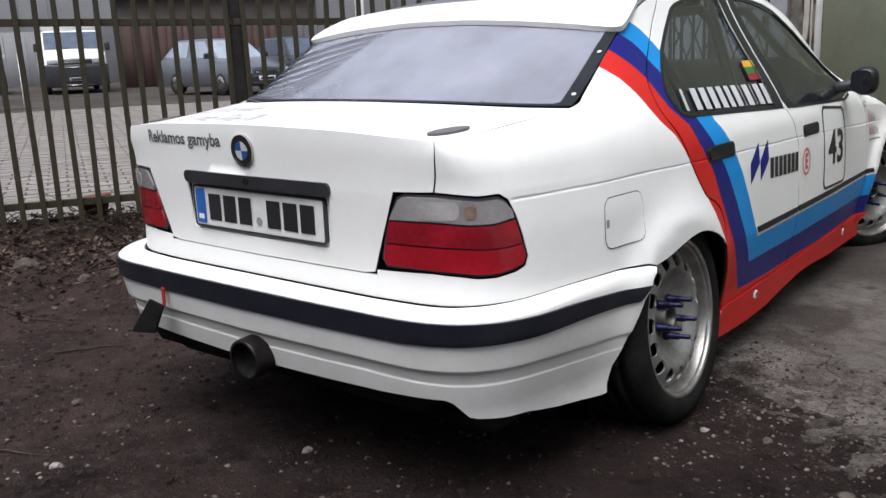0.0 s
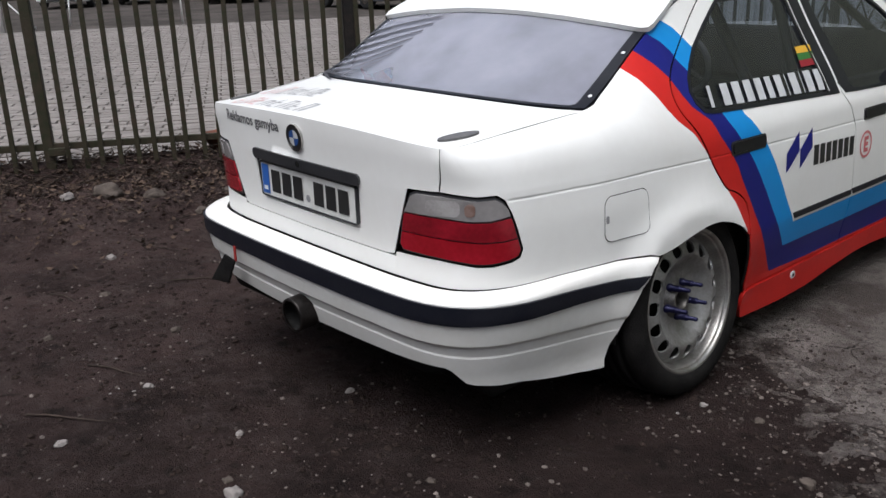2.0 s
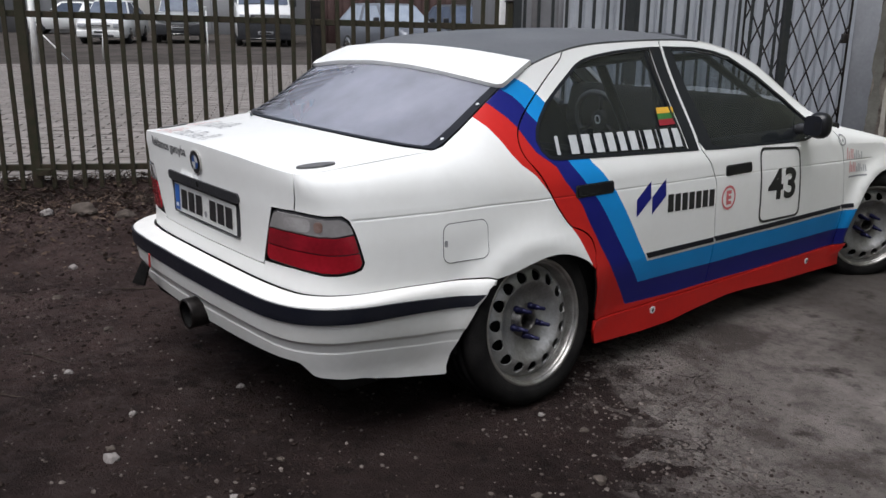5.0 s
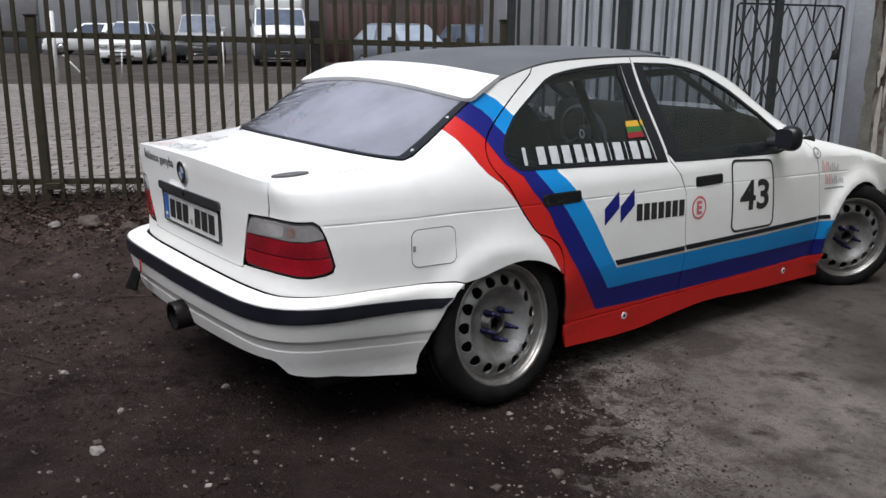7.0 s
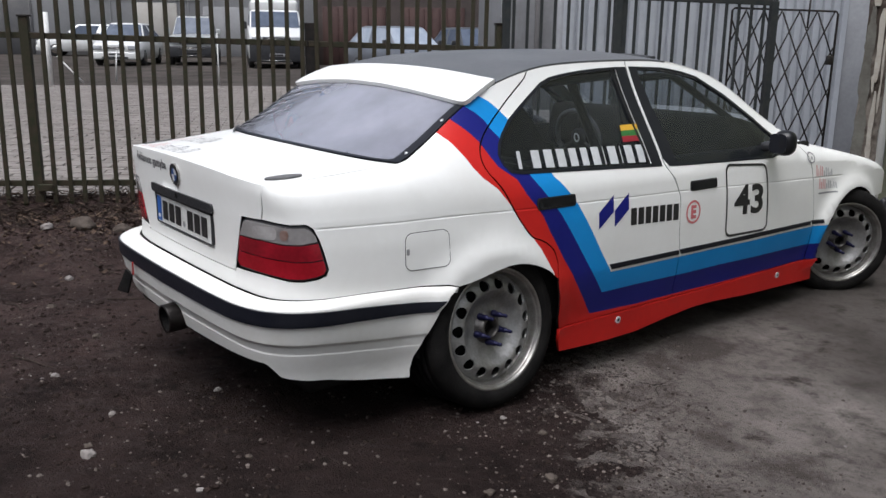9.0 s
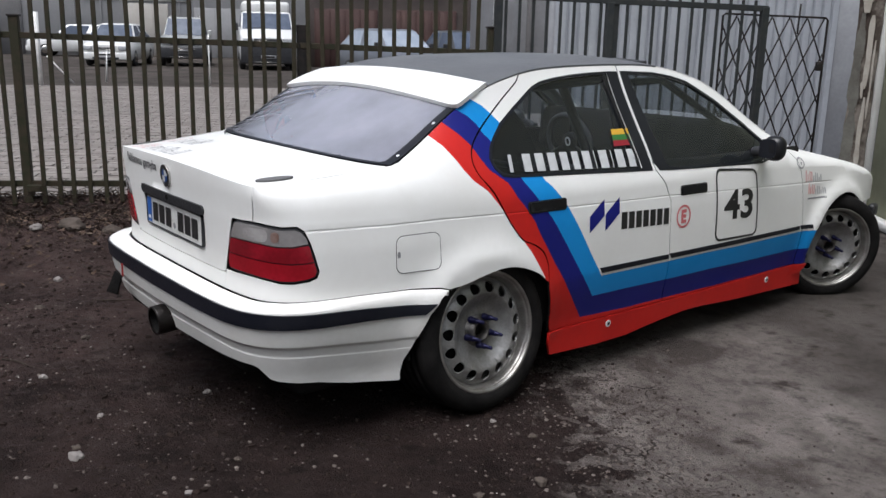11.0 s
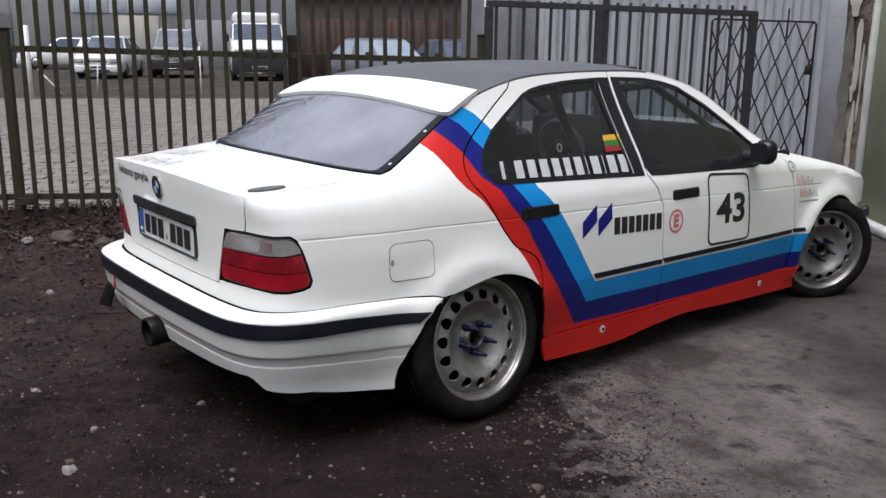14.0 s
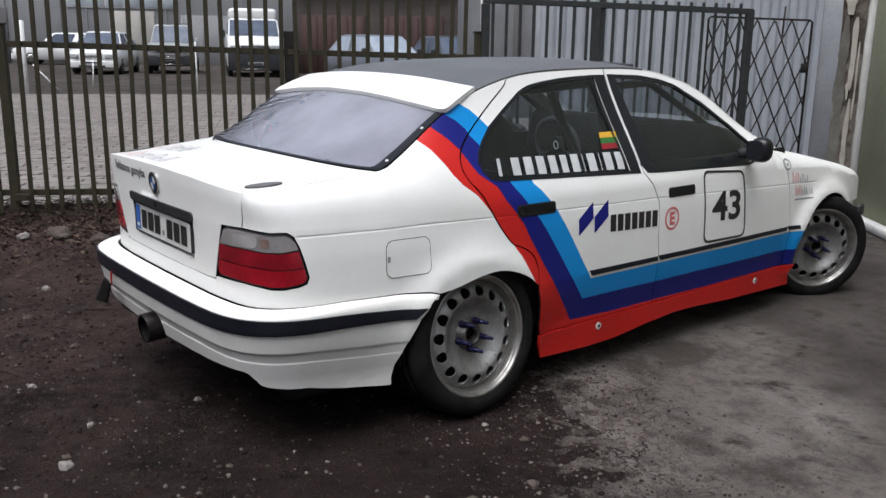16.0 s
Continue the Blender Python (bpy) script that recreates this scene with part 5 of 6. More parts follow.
PALE_LEAF = material("pale_dry_leaves", (.15, .115, .092), .9, spec=.15, second=(.040, .028, .021), scale=6, amount=.4)
vs, fs = [], []
for _ in range(750):
    s_, n_ = rng.uniform(-3.5, 4.0), -abs(rng.gauss(0, .42)) + .10
    p = YARD @ Vector((s_, n_, 0))
    size, wide = rng.uniform(.008, .030), rng.uniform(.5, 1.6)
    o = Vector((p.x, p.y, rough_ground(p.x, p.y) + rng.uniform(.004, .03)))
    turn = Euler((rng.uniform(-.6, .6), rng.uniform(-.6, .6), rng.uniform(0, 6.28))).to_matrix()
    base = len(vs)
    vs += [tuple(o + turn @ Vector(q) * size) for q in ((-1, .2, .25), (-.5, -.42 * wide, .05), (.5, -.30 * wide, .25), (1.1, -.1, .35), (.2, .52 * wide, .20), (-.4, .30 * wide, .02), (0, 0, -.15))]
    fs += [(base + a, base + b, base + 6) for a, b in ((0, 1), (1, 2), (2, 3), (3, 4), (4, 5), (5, 0))]
me = bpy.data.meshes.new("leaf_litter")
me.from_pydata(vs, [], fs)
me.materials.append(PALE_LEAF)
tagged(new("leaf_litter", me), "pale curled dry leaves at the fence's foot", "leaves", kind="stuff")
bm = bmesh.new()
for _ in range(1500):
    s_, n_ = rng.uniform(-3.2, 3.8), -abs(rng.gauss(0, .35)) + .12
    p = YARD @ Vector((s_, n_, 0))
    a, ln = rng.uniform(0, 6.28), rng.uniform(.05, .32)
    z = rough_ground(p.x, p.y) + .012
    lift = rng.uniform(0, .45) * ln
    pts = [(p.x + math.cos(a) * ln * t + rng.uniform(-.01, .01), p.y + math.sin(a) * ln * t + rng.uniform(-.01, .01), z + lift * t) for t in (0, .35, .7, 1)]
    add_tube(bm, pts, [.0035, .003, .0025, .0012], 4)
tagged(part("twig_litter", bm, TWIG), "dry twigs and grass stalks along the fence", "twigs", kind="stuff")
for x, y, a, ln in ((-.85, -1.32, 20, .30), (-.60, -1.62, 35, .34), (-2.2, -.55, 15, .40), (-1.5, -.70, 50, .28), (-2.35, -.05, 70, .5), (-1.75, -1.15, 10, .25)):
    c, sn_ = math.cos(radians(a)), math.sin(radians(a))
    pts = [(x + c * ln * t, y + sn_ * ln * t + .008 * math.sin(7 * t + x), rough_ground(x + c * ln * t, y + sn_ * ln * t) + .008) for t in (0, .2, .4, .6, .8, 1)]
    tagged(part("twig", tube(pts, [.0042, .004, .0035, .003, .002, .001], 6), TWIG), "thin dry twig lying on dirt", "twig", "fallen twigs")
POT_X, POT_Y = -3.02, .43
TERRACOTTA = material("terracotta", (.20, .07, .04), .8, second=(.14, .055, .035), scale=10, bump=.2)
tagged(part("flower_pot", lathe([(0, .004), (.055, .0), (.085, .105), (.098, .105), (.098, .13), (.089, .13), (.078, .10), (.05, .012), (0, .012)], 28), TERRACOTTA, m=pose(POT_X, POT_Y, rough_ground(POT_X, POT_Y) - .005, 4, -6, 0)), "small terracotta flower pot standing by the fence", "flower pot")

# ---- picket fence ----
FENCE_PAINT = material("flaking_green_grey_paint", (.023, .028, .013), .65, .0, spec=.25, second=(.050, .036, .024), scale=16, amount=.25, bump=.35, bump_scale=90)
FENCE_DARK = material("dark_rusted_steel", (.011, .010, .010), .6, .1, spec=.3, second=(.026, .020, .017), scale=20, bump=.35, bump_scale=80)
GATE_PAINT = material("dark_grey_gate_paint", (.022, .026, .028), .55, .1, spec=.3, second=(.036, .037, .036), scale=18, bump=.2)
PICKETS = {}


def bar(name, sx, sy, sz, mat, parent, s, n, z, bevel=.003):
    """A square bar standing in the fence; alike bars share a mesh."""
    key = (name, sx, sy, sz, mat.name)
    if key not in PICKETS:
        me = bpy.data.meshes.new(name)
        bm = box((sx, sy, sz), Matrix(), bevel)
        bm.to_mesh(me)
        bm.free()
        me.materials.append(mat)
        PICKETS[key] = me
    ob = new(name, PICKETS[key])
    ob.parent, ob.matrix_basis = parent, pose(s, n, z)
    return ob


def fence_run(s0, s1, z_top, label, mat=FENCE_PAINT, posts=(), thick=()):
    f = thing("picket_fence", label, "fence", "yard fence")
    f.matrix_basis = YARD.copy()
    mid = (s0 + s1) / 2
    for z, fall in ((.362, .008), (1.390, .0165)):
        bar("rail", round(s1 - s0, 3), .03, .042, mat, f, mid, .022, z - fall * mid).rotation_euler = (0, fall, 0)
    first = math.ceil((s0 - .030) / .1042 + .2)
    k = first
    while .030 + .1042 * k < s1 - .03:
        s = .030 + .1042 * k
        if all(abs(s - p) > .045 for p in (*posts, *thick)):
            ob = bar("picket", .031, .016, round(z_top - .17, 2), mat, f, s + rng.uniform(-.004, .004), -.004, (z_top + .17) / 2 + rng.uniform(-.02, .02))
            ob.rotation_euler = (rng.uniform(-.006, .006), rng.uniform(-.012, .012), 0)
        k += 1
    for s in posts:
        post = bar("post", .062, .062, 1.56, mat, f, s, .03, .735, .004)
        bar("post_cap", .078, .078, .014, FENCE_DARK, post, 0, 0, .786)
        bar("bracket", .10, .02, .05, mat, f, s + .05, -.01, .33)
    for s in thick:
        bar("post", .075, .075, 1.56, FENCE_DARK, f, s, .05, .725, .004)
    return f


fence_run(-5.8, -1.94, 1.92, "green-grey steel picket fence with a rusty lower rail", posts=(-3.86, -1.93))
fence_run(-1.93, 1.94, 1.92, "green-grey steel picket fence with flaking paint", posts=(.02,), thick=(1.965,))
fence_run(1.95, 3.40, 1.92, "dark green-grey steel picket fence beside the gate", posts=(3.38,))
gate = thing("yard_gate", "dark grey steel picket gate before a corrugated wall", "gate")
gate.matrix_basis = YARD.copy()
bar("gate_rail", 2.22, .04, .045, GATE_PAINT, gate, 4.51, .0, 1.737).rotation_euler = (0, .0165, 0)
bar("gate_rail", 2.17, .04, .045, GATE_PAINT, gate, 4.485, .0, .30)
for s in (3.42, 4.30, 5.597):
    bar("gate_post", .06, .05, 1.6, GATE_PAINT, gate, s, 0, .93)
bar("gate_post", .045, .045, .95, GATE_PAINT, gate, 4.355, .02, 1.35)
for k in range(20):
    s = 3.478 + .107 * k
    if abs(s - 4.30) > .07:
        bar("gate_bar", .022, .018, 1.5, GATE_PAINT, gate, s, -.005, 1.03)
lattice = thing("lattice_panel", "dark folding lattice grille with a lock box", "grille")
lattice.matrix_basis = YARD.copy()
part("lattice_frame", tube([(5.27, .05, .10), (5.27, .05, 1.66), (5.29, .05, 1.675), (6.175, .05, 1.665), (6.195, .05, 1.645), (6.185, .05, .10)], .009, 6), FENCE_DARK, lattice)
for k in range(-11, 9):
    for sgn in (1, -1):
        # each bar crosses its neighbours in upright diamonds and ends at the frame
        x0, x1, slope = 5.27, 6.188, 2.08
        line = [(x, 1.494 + slope * (sgn * (x - 5.933) - .155 * k)) for x in np.linspace(x0, x1, 90)]
        line = [(x, z) for x, z in line if .12 <= z <= 1.668]
        if len(line) > 3:
            part("lattice_bar", tube([(line[0][0], .05 + .006 * sgn, line[0][1]), (line[-1][0], .05 + .006 * sgn, line[-1][1])], .0065, 6), FENCE_DARK, lattice)
part("top_rod", tube([(5.94, .06, 1.53), (5.945, .06, 1.77)], .008, 6), FENCE_DARK, lattice)
part("lock_box", box((.05, .03, .075), pose(6.155, .04, 1.28), .004), FENCE_DARK, lattice)

# ---- corrugated wall, corner pillar, olive wall ----
SHEET = material("galvanised_corrugated_sheet", (.46, .48, .515), .5, .15, second=(.36, .375, .405), scale=2.5, amount=.2, bump=.06, bump_scale=30, rough_var=.1)
PLASTER = material("grey_plaster", (.36, .37, .39), .9, second=(.29, .295, .31), scale=3, bump=.25, bump_scale=50)
PEELED = material("peeling_plaster", (.20, .175, .15), .9, second=(.050, .036, .028), scale=3.2, amount=.7, bump=.8, bump_scale=25)
OLIVE = material("olive_painted_wall", (.34, .35, .245), .75, second=(.285, .295, .20), scale=2.2, bump=.1, bump_scale=60)
WHITE_TRIM = material("white_painted_trim", (.76, .76, .74), .6, second=(.64, .63, .61), scale=9)
bm = bmesh.new()
s0, s1, z1 = 4.33, 7.18, 3.1
xs = []
k = 0
while s0 + .10 * k < s1:
    b = s0 + .10 * k
    xs += [(b, 0), (b + .026, 0), (b + .034, -.034), (b + .092, -.034)]
    k += 1
rows = [[bm.verts.new((x, 1.45 + d, z)) for x, d in xs] for z in (.05, z1)]
for i in range(len(xs) - 1):
    bm.faces.new((rows[0][i], rows[0][i + 1], rows[1][i + 1], rows[1][i]))
wall = tagged(part("wall_corrugated", bm, SHEET, smooth=False, m=YARD.copy()), "pale grey corrugated metal wall", "wall", kind="structure")
tagged(part("wall_backing", box((3.1, .1, 3.1), pose(5.86, 1.54, 1.55), .01), PLASTER, m=YARD.copy()), "plain grey wall behind the sheeting", "wall", kind="structure")
corner = Vector((-.26, 5.43, 0))
along = Vector((.72, -.69, 0))
ang = math.degrees(math.atan2(along.y, along.x))
WALL = pose(corner.x, corner.y, 0, 0, 0, ang)
# its first stretch shows; the rest is added out of view to block light
tagged(part("wall_olive", box((9.0, .2, 3.4), pose(4.55, .12, 1.7), .005), OLIVE, m=WALL.copy()), "olive green painted wall, run on unseen to block light", "wall", kind="structure")
tagged(part("trim_post", box((.05, .07, 3.2), pose(.02, -.01, 1.6), .006), WHITE_TRIM, m=WALL.copy()), "white upright trim at the wall's corner", "trim", kind="structure")
tagged(part("kerb", box((9.0, .10, .07), pose(4.55, -.035, .035), .01), WHITE_TRIM, m=WALL.copy()), "white painted base strip of the wall", "trim", kind="structure")
bm = add_box(bmesh.new(), (.19, .30, 3.2), pose(0, 0, 1.6))
bmesh.ops.subdivide_edges(bm, edges=list(bm.edges), cuts=40, use_grid_fill=True)
for v in bm.verts:
    k = v.co.copy()
    v.co += Vector((.012 * noise.noise(k * 6), -.025 * max(0, noise.noise(Vector((k.x * 5, 0, k.z * 2.2)))) + .01 * noise.noise(k * 14), 0))
pillar = tagged(part("wall_pillar", bm, PEELED, m=pose(-.395, 5.445, 0, 0, 0, 23)), "crumbling pillar with peeling plaster and bare brick", "pillar", kind="structure")
PEEL_WHITE = material("flaking_white_plaster", (.46, .43, .38), .9, second=(.30, .27, .23), scale=6, amount=.3, bump=.5, bump_scale=40)
PEEL_GREY = material("dirty_grey_plaster", (.17, .165, .145), .9, second=(.085, .078, .066), scale=4, amount=.3, bump=.5, bump_scale=30)


def flake(x, wide, z0, z1, mat, seed, thick=.014):
    """A strip of plaster with a ragged edge, still holding to the pillar."""
    n = max(6, int((z1 - z0) / .04))
    zs = [z0 + (z1 - z0) * k / n for k in range(n + 1)]
    edge = [wide / 2 * (1 + .55 * noise.noise(Vector((seed, z * 5, 0))) + .35 * noise.noise(Vector((seed, z * 17, 4)))) * min(1, .35 + 4 * min(k, n - k) / n) for k, z in enumerate(zs)]
    drift = [.014 * noise.noise(Vector((z * 3, seed, 9))) for z in zs]
    outline = [(x + d - e, z) for z, e, d in zip(zs, edge, drift)] + [(x + d + e * .8, z) for z, e, d in list(zip(zs, edge, drift))[::-1]]
    part("plaster_flake", extruded(outline, thick, pose(0, -.152, 0, 90, 0, 0)), mat, pillar, smooth=False)


flake(-.052, .085, .05, 1.72, PEEL_GREY, 3.1)
flake(-.030, .12, 1.72, 3.1, PEEL_WHITE, 8.7, .02)
flake(.022, .050, 1.10, 1.70, PEEL_WHITE, 1.7, .022)
flake(.006, .030, 1.02, 1.16, PEEL_WHITE, 5.2, .034)
flake(.030, .040, .42, 1.03, PEEL_WHITE, 11.3, .020)
flake(.062, .018, .85, 1.5, PEEL_WHITE, 21.0, .018)
tagged(part("wall_grey", box((.75, .12, 3.2), pose(7.56, 1.50, 1.6), .01), PLASTER, m=YARD.copy()), "flat grey plastered wall", "wall", kind="structure")

# an unseen wall behind the camera, added to block low sky light
BLOCK_GREY = material("unseen_block_grey", (.27, .26, .25), .9, second=(.21, .20, .19), scale=1.4, bump=.15, bump_scale=40)
tagged(part("sky_block_wall", box((22, .3, 4.2), pose(-1, -7.5, 2.1), .02), BLOCK_GREY), "unseen grey wall added to block low sky light", "wall", kind="structure")

# ---- yard paving: concrete blocks in rows ----
PAVER = bpy.data.materials.new("concrete_paving_block")
PAVER.use_nodes = True
pn, pl = PAVER.node_tree.nodes, PAVER.node_tree.links
obj_r, isl, tco, pns = pn.new("ShaderNodeObjectInfo"), pn.new("ShaderNodeNewGeometry"), pn.new("ShaderNodeTexCoord"), pn.new("ShaderNodeTexNoise")
pns.inputs["Scale"].default_value, pns.inputs["Detail"].default_value = 1.3, 8
pmix, pmix2, padd = pn.new("ShaderNodeMix"), pn.new("ShaderNodeMix"), pn.new("ShaderNodeMath")
pmix.data_type = pmix2.data_type = "RGBA"
padd.operation = "MULTIPLY"
pl.new(isl.outputs["Random Per Island"], padd.inputs[0])
padd.inputs[1].default_value = 1.0
pl.new(padd.outputs[0], pmix.inputs[0])
pmix.inputs[6].default_value, pmix.inputs[7].default_value = (.185, .163, .147, 1), (.29, .262, .243, 1)
pl.new(tco.outputs["Object"], pns.inputs["Vector"])
pl.new(pns.outputs[0], pmix2.inputs[0])
pl.new(pmix.outputs[2], pmix2.inputs[6])
pmix2.inputs[7].default_value = (.145, .128, .115, 1)
pl.new(pmix2.outputs[2], pn["Principled BSDF"].inputs["Base Color"])
pn["Principled BSDF"].inputs["Roughness"].default_value = .85
PAVER_ONE = PAVER.copy()
on, ol = PAVER_ONE.node_tree.nodes, PAVER_ONE.node_tree.links
one_info = [n for n in on if n.bl_idname == "ShaderNodeObjectInfo"][0]
one_mul = [n for n in on if n.bl_idname == "ShaderNodeMath"][0]
ol.new(one_info.outputs["Random"], one_mul.inputs[0])
TARMAC = material("old_tarmac", (.034, .029, .026), .95, spec=.1, second=(.078, .068, .061), scale=.9, amount=.45, bump=.4, bump_scale=30)


def yard_z(n):
    return .195 + .007 * n


vs, fs = [], []


def block(s, n, ls, ln):
    base, g, c = len(vs), .004, .006
    z = yard_z(n) + rng.uniform(-.003, .003)
    s0, s1, n0, n1 = s + g, s + ls - g, n + g, n + ln - g
    vs.extend([(s0, n0, z - .05), (s1, n0, z - .05), (s1, n1, z - .05), (s0, n1, z - .05), (s0 + c, n0 + c, z), (s1 - c, n0 + c, z), (s1 - c, n1 - c, z), (s0 + c, n1 - c, z)])
    fs.extend([[base + i for i in f] for f in ((0, 1, 5, 4), (1, 2, 6, 5), (2, 3, 7, 6), (3, 0, 4, 7), (4, 5, 6, 7))])


row = 0
n_ = .22
BL, BW = .30, .15
near_blocks = []
while n_ < 14.5:
    s_ = BL * math.floor((-9.0 - .6 * n_) / BL) + (BL / 2 if row % 2 else 0)
    while s_ < 4.0 + .9 * n_:
        if -1.6 < s_ < 2.3 and n_ < 2.9:
            near_blocks.append((s_, n_))
        else:
            block(s_, n_, BL, BW)
        s_ += BL
    n_ += BW
    row += 1
paving = bpy.data.meshes.new("paving")
paving.from_pydata(vs, [], fs)
paving.materials.append(PAVER)
pave_ob = new("paving", paving)
pave_ob.matrix_basis = YARD.copy()
tagged(pave_ob, "grey-brown concrete block paving of the yard", "paving", kind="stuff")
tagged(part("yard_tarmac", box((90, 34, .05), pose(0, 31.6, yard_z(31.6) - .03, math.degrees(math.atan(.007)), 0, 0)), TARMAC, m=YARD.copy()), "old grey tarmac of the parking yard", "road", kind="structure")
apron = tagged(new("pavement"), "concrete paving blocks nearest the fence", "paving", kind="structure")
apron.matrix_basis = YARD.copy()
bm = bmesh.new()
g, c = .004, .006
lo = [bm.verts.new(p) for p in ((g, g, -.05), (BL - g, g, -.05), (BL - g, BW - g, -.05), (g, BW - g, -.05))]
hi = [bm.verts.new(p) for p in ((g + c, g + c, 0), (BL - g - c, g + c, 0), (BL - g - c, BW - g - c, 0), (g + c, BW - g - c, 0))]
for k in range(4):
    bm.faces.new((lo[k], lo[(k + 1) % 4], hi[(k + 1) % 4], hi[k]))
bm.faces.new(hi)
one_block = bpy.data.meshes.new("paving_block")
bm.to_mesh(one_block)
bm.free()
one_block.materials.append(PAVER_ONE)
for s_, n_ in near_blocks:
    ob = new("paving_block", one_block)
    ob.parent, ob.matrix_basis = apron, pose(s_, n_, yard_z(n_) + rng.uniform(-.003, .003), rng.uniform(-.4, .4), rng.uniform(-.3, .3), 0)

# ---- vehicles in the yard ----
CAR_WHITE = material("white_car_paint", (.70, .70, .69), .3, second=(.62, .62, .60), scale=2, coat=.5)
CAR_SILVER = material("silver_car_paint", (.40, .41, .40), .3, .2, second=(.33, .34, .335), scale=2, coat=.5)
CAR_DARK = material("blue_grey_car_paint", (.11, .12, .14), .3, .2, second=(.13, .14, .16), scale=2, coat=.5)
CAR_BLACK = material("black_car_paint", (.015, .016, .018), .3, .1, second=(.025, .025, .027), scale=2, coat=.5)
CAR_GLASS = material("car_window_glass", (.065, .080, .115), .2, second=(.095, .115, .155), scale=3, spec=.2)
# the hatchback's panes: reflected sky put into a paler glass colour
SKY_GLASS = material("sky_lit_car_glass", (.26, .30, .36), .2, second=(.34, .38, .44), scale=3, coat=.5)
HEADLAMP = material("headlamp_glass", (.36, .37, .39), .12, second=(.20, .205, .21), scale=30, coat=.6)
SMALL_TYRE = material("parked_tyre", (.022, .022, .022), .8)


def loft_car(name, label, category, m, half, side, paint, tall=False, lower=None, plate=True, high=False, panes=None):
    """A parked car, nose towards -y. half: half widths at sill, waist and roof; side: nose, bonnet end, screen top, roof end, tail and their heights."""
    c = thing(name, label, category, "cars parked in the yard")
    c.matrix_basis = m
    ws, ww, wr = half
    y0, y1, y2, y3, y4 = side["y"]
    zs, zn, zb, zr, zt = side["z"]
    bm = bmesh.new()
    secs = [(y0, ws * .86, zs + .05, zn - .06), (y0 + .10, ws * .96, zs, zn), (y0 + .5, ws, zs, (zn + zb) / 2 + .03), (y1, ws, zs, zb), (y3, ws, zs, zt + .02), (y4 - .15, ws * .98, zs, zt), (y4, ws * .90, zs + .08, zt - .06)]
    rows = []
    for y, w, a, b in secs:
        rows.append([bm.verts.new(p) for p in ((-w * .92, y, a), (-w, y, a + .12), (-w, y, (a + b) / 2), (-w * .97, y, b - .07), (-w * .86, y, b), (0, y, b + .025), (w * .86, y, b), (w * .97, y, b - .07), (w, y, (a + b) / 2), (w, y, a + .12), (w * .92, y, a))])
    for p, q in zip(rows, rows[1:]):
        for k in range(10):
            bm.faces.new((p[k], p[k + 1], q[k + 1], q[k]))
        bm.faces.new((p[10], p[0], q[0], q[10]))
    bm.faces.new(rows[0][::-1]), bm.faces.new(rows[-1])
    bmesh.ops.recalc_face_normals(bm, faces=bm.faces)
    part("body", sharpen(bm, 50), paint, c)
    # cabin with panes set in its faces
    bm = bmesh.new()
    cab = [[(-ww * .95, y1, zb - .01), (ww * .95, y1, zb - .01), (ww * .95, y4 - .12, zt - .01), (-ww * .95, y4 - .12, zt - .01)], [(-wr, y2, zr - .04), (wr, y2, zr - .04), (wr, y3, zr - .04), (-wr, y3, zr - .04)]]
    lo, hi = ([bm.verts.new(p) for p in r] for r in cab)
    top = [bm.verts.new((x * .88, y + (.08 if k < 2 else -.08), zr)) for k, (x, y, z) in enumerate(cab[1])]
    for k in range(4):
        j = (k + 1) % 4
        bm.faces.new((lo[k], lo[j], hi[j], hi[k])), bm.faces.new((hi[k], hi[j], top[j], top[k]))
    bm.faces.new(top)
    bmesh.ops.recalc_face_normals(bm, faces=bm.faces)
    soft = [e for e in bm.edges if len(e.link_faces) == 2]
    bmesh.ops.bevel(bm, geom=soft, offset=.04, segments=2, profile=.5, affect="EDGES", clamp_overlap=True)
    part("cabin", sharpen(bm, 50), paint, c)

    def pane(nm, quad, inset, push):
        q = [Vector(p) for p in quad]
        mid = sum(q, Vector()) / 4
        nrm = (q[1] - q[0]).cross(q[3] - q[0]).normalized()
        if nrm.dot(mid - Vector((0, (y2 + y3) / 2, zb))) < 0:
            nrm = -nrm
        b = bmesh.new()
        p1 = [b.verts.new(p + (mid - p) * inset + nrm * push) for p in q]
        p0 = [b.verts.new(p + (mid - p) * (inset - .03) - nrm * .01) for p in q]
        b.faces.new(p1)
        for k in range(4):
            b.faces.new((p0[k], p0[(k + 1) % 4], p1[(k + 1) % 4], p1[k]))
        bmesh.ops.recalc_face_normals(b, faces=b.faces)
        part(nm, b, panes or CAR_GLASS, c, smooth=False)
    pane("windscreen", (cab[0][0], cab[0][1], cab[1][1], cab[1][0]), .07, .008)
    pane("rear_window", (cab[0][2], cab[0][3], cab[1][3], cab[1][2]), .12, .006)
    for k, (a, b) in enumerate(((1, 2), (3, 0))):
        A, B, C, Dd = (Vector(p) for p in (cab[0][a], cab[0][b], cab[1][b], cab[1][a]))
        for t0, t1 in ((.03, .47), (.50, .95)):
            pane("side_window", (A.lerp(B, t0), A.lerp(B, t1), Dd.lerp(C, t1), Dd.lerp(C, t0)), .12, .006)
    # front end
    low = lower or BLACK
    part("front_bumper", sharpen(add_box(bmesh.new(), (ws * 1.86, .16, .26), pose(0, y0 + .04, zs + .14), .05, 3), 60), low, c)
    grille = part("grille", box((ws * (1.0 if tall else .80), .04, .15 if tall else .08), pose(0, y0 - .006, zn - .15), .012, 2), BLACK, c)
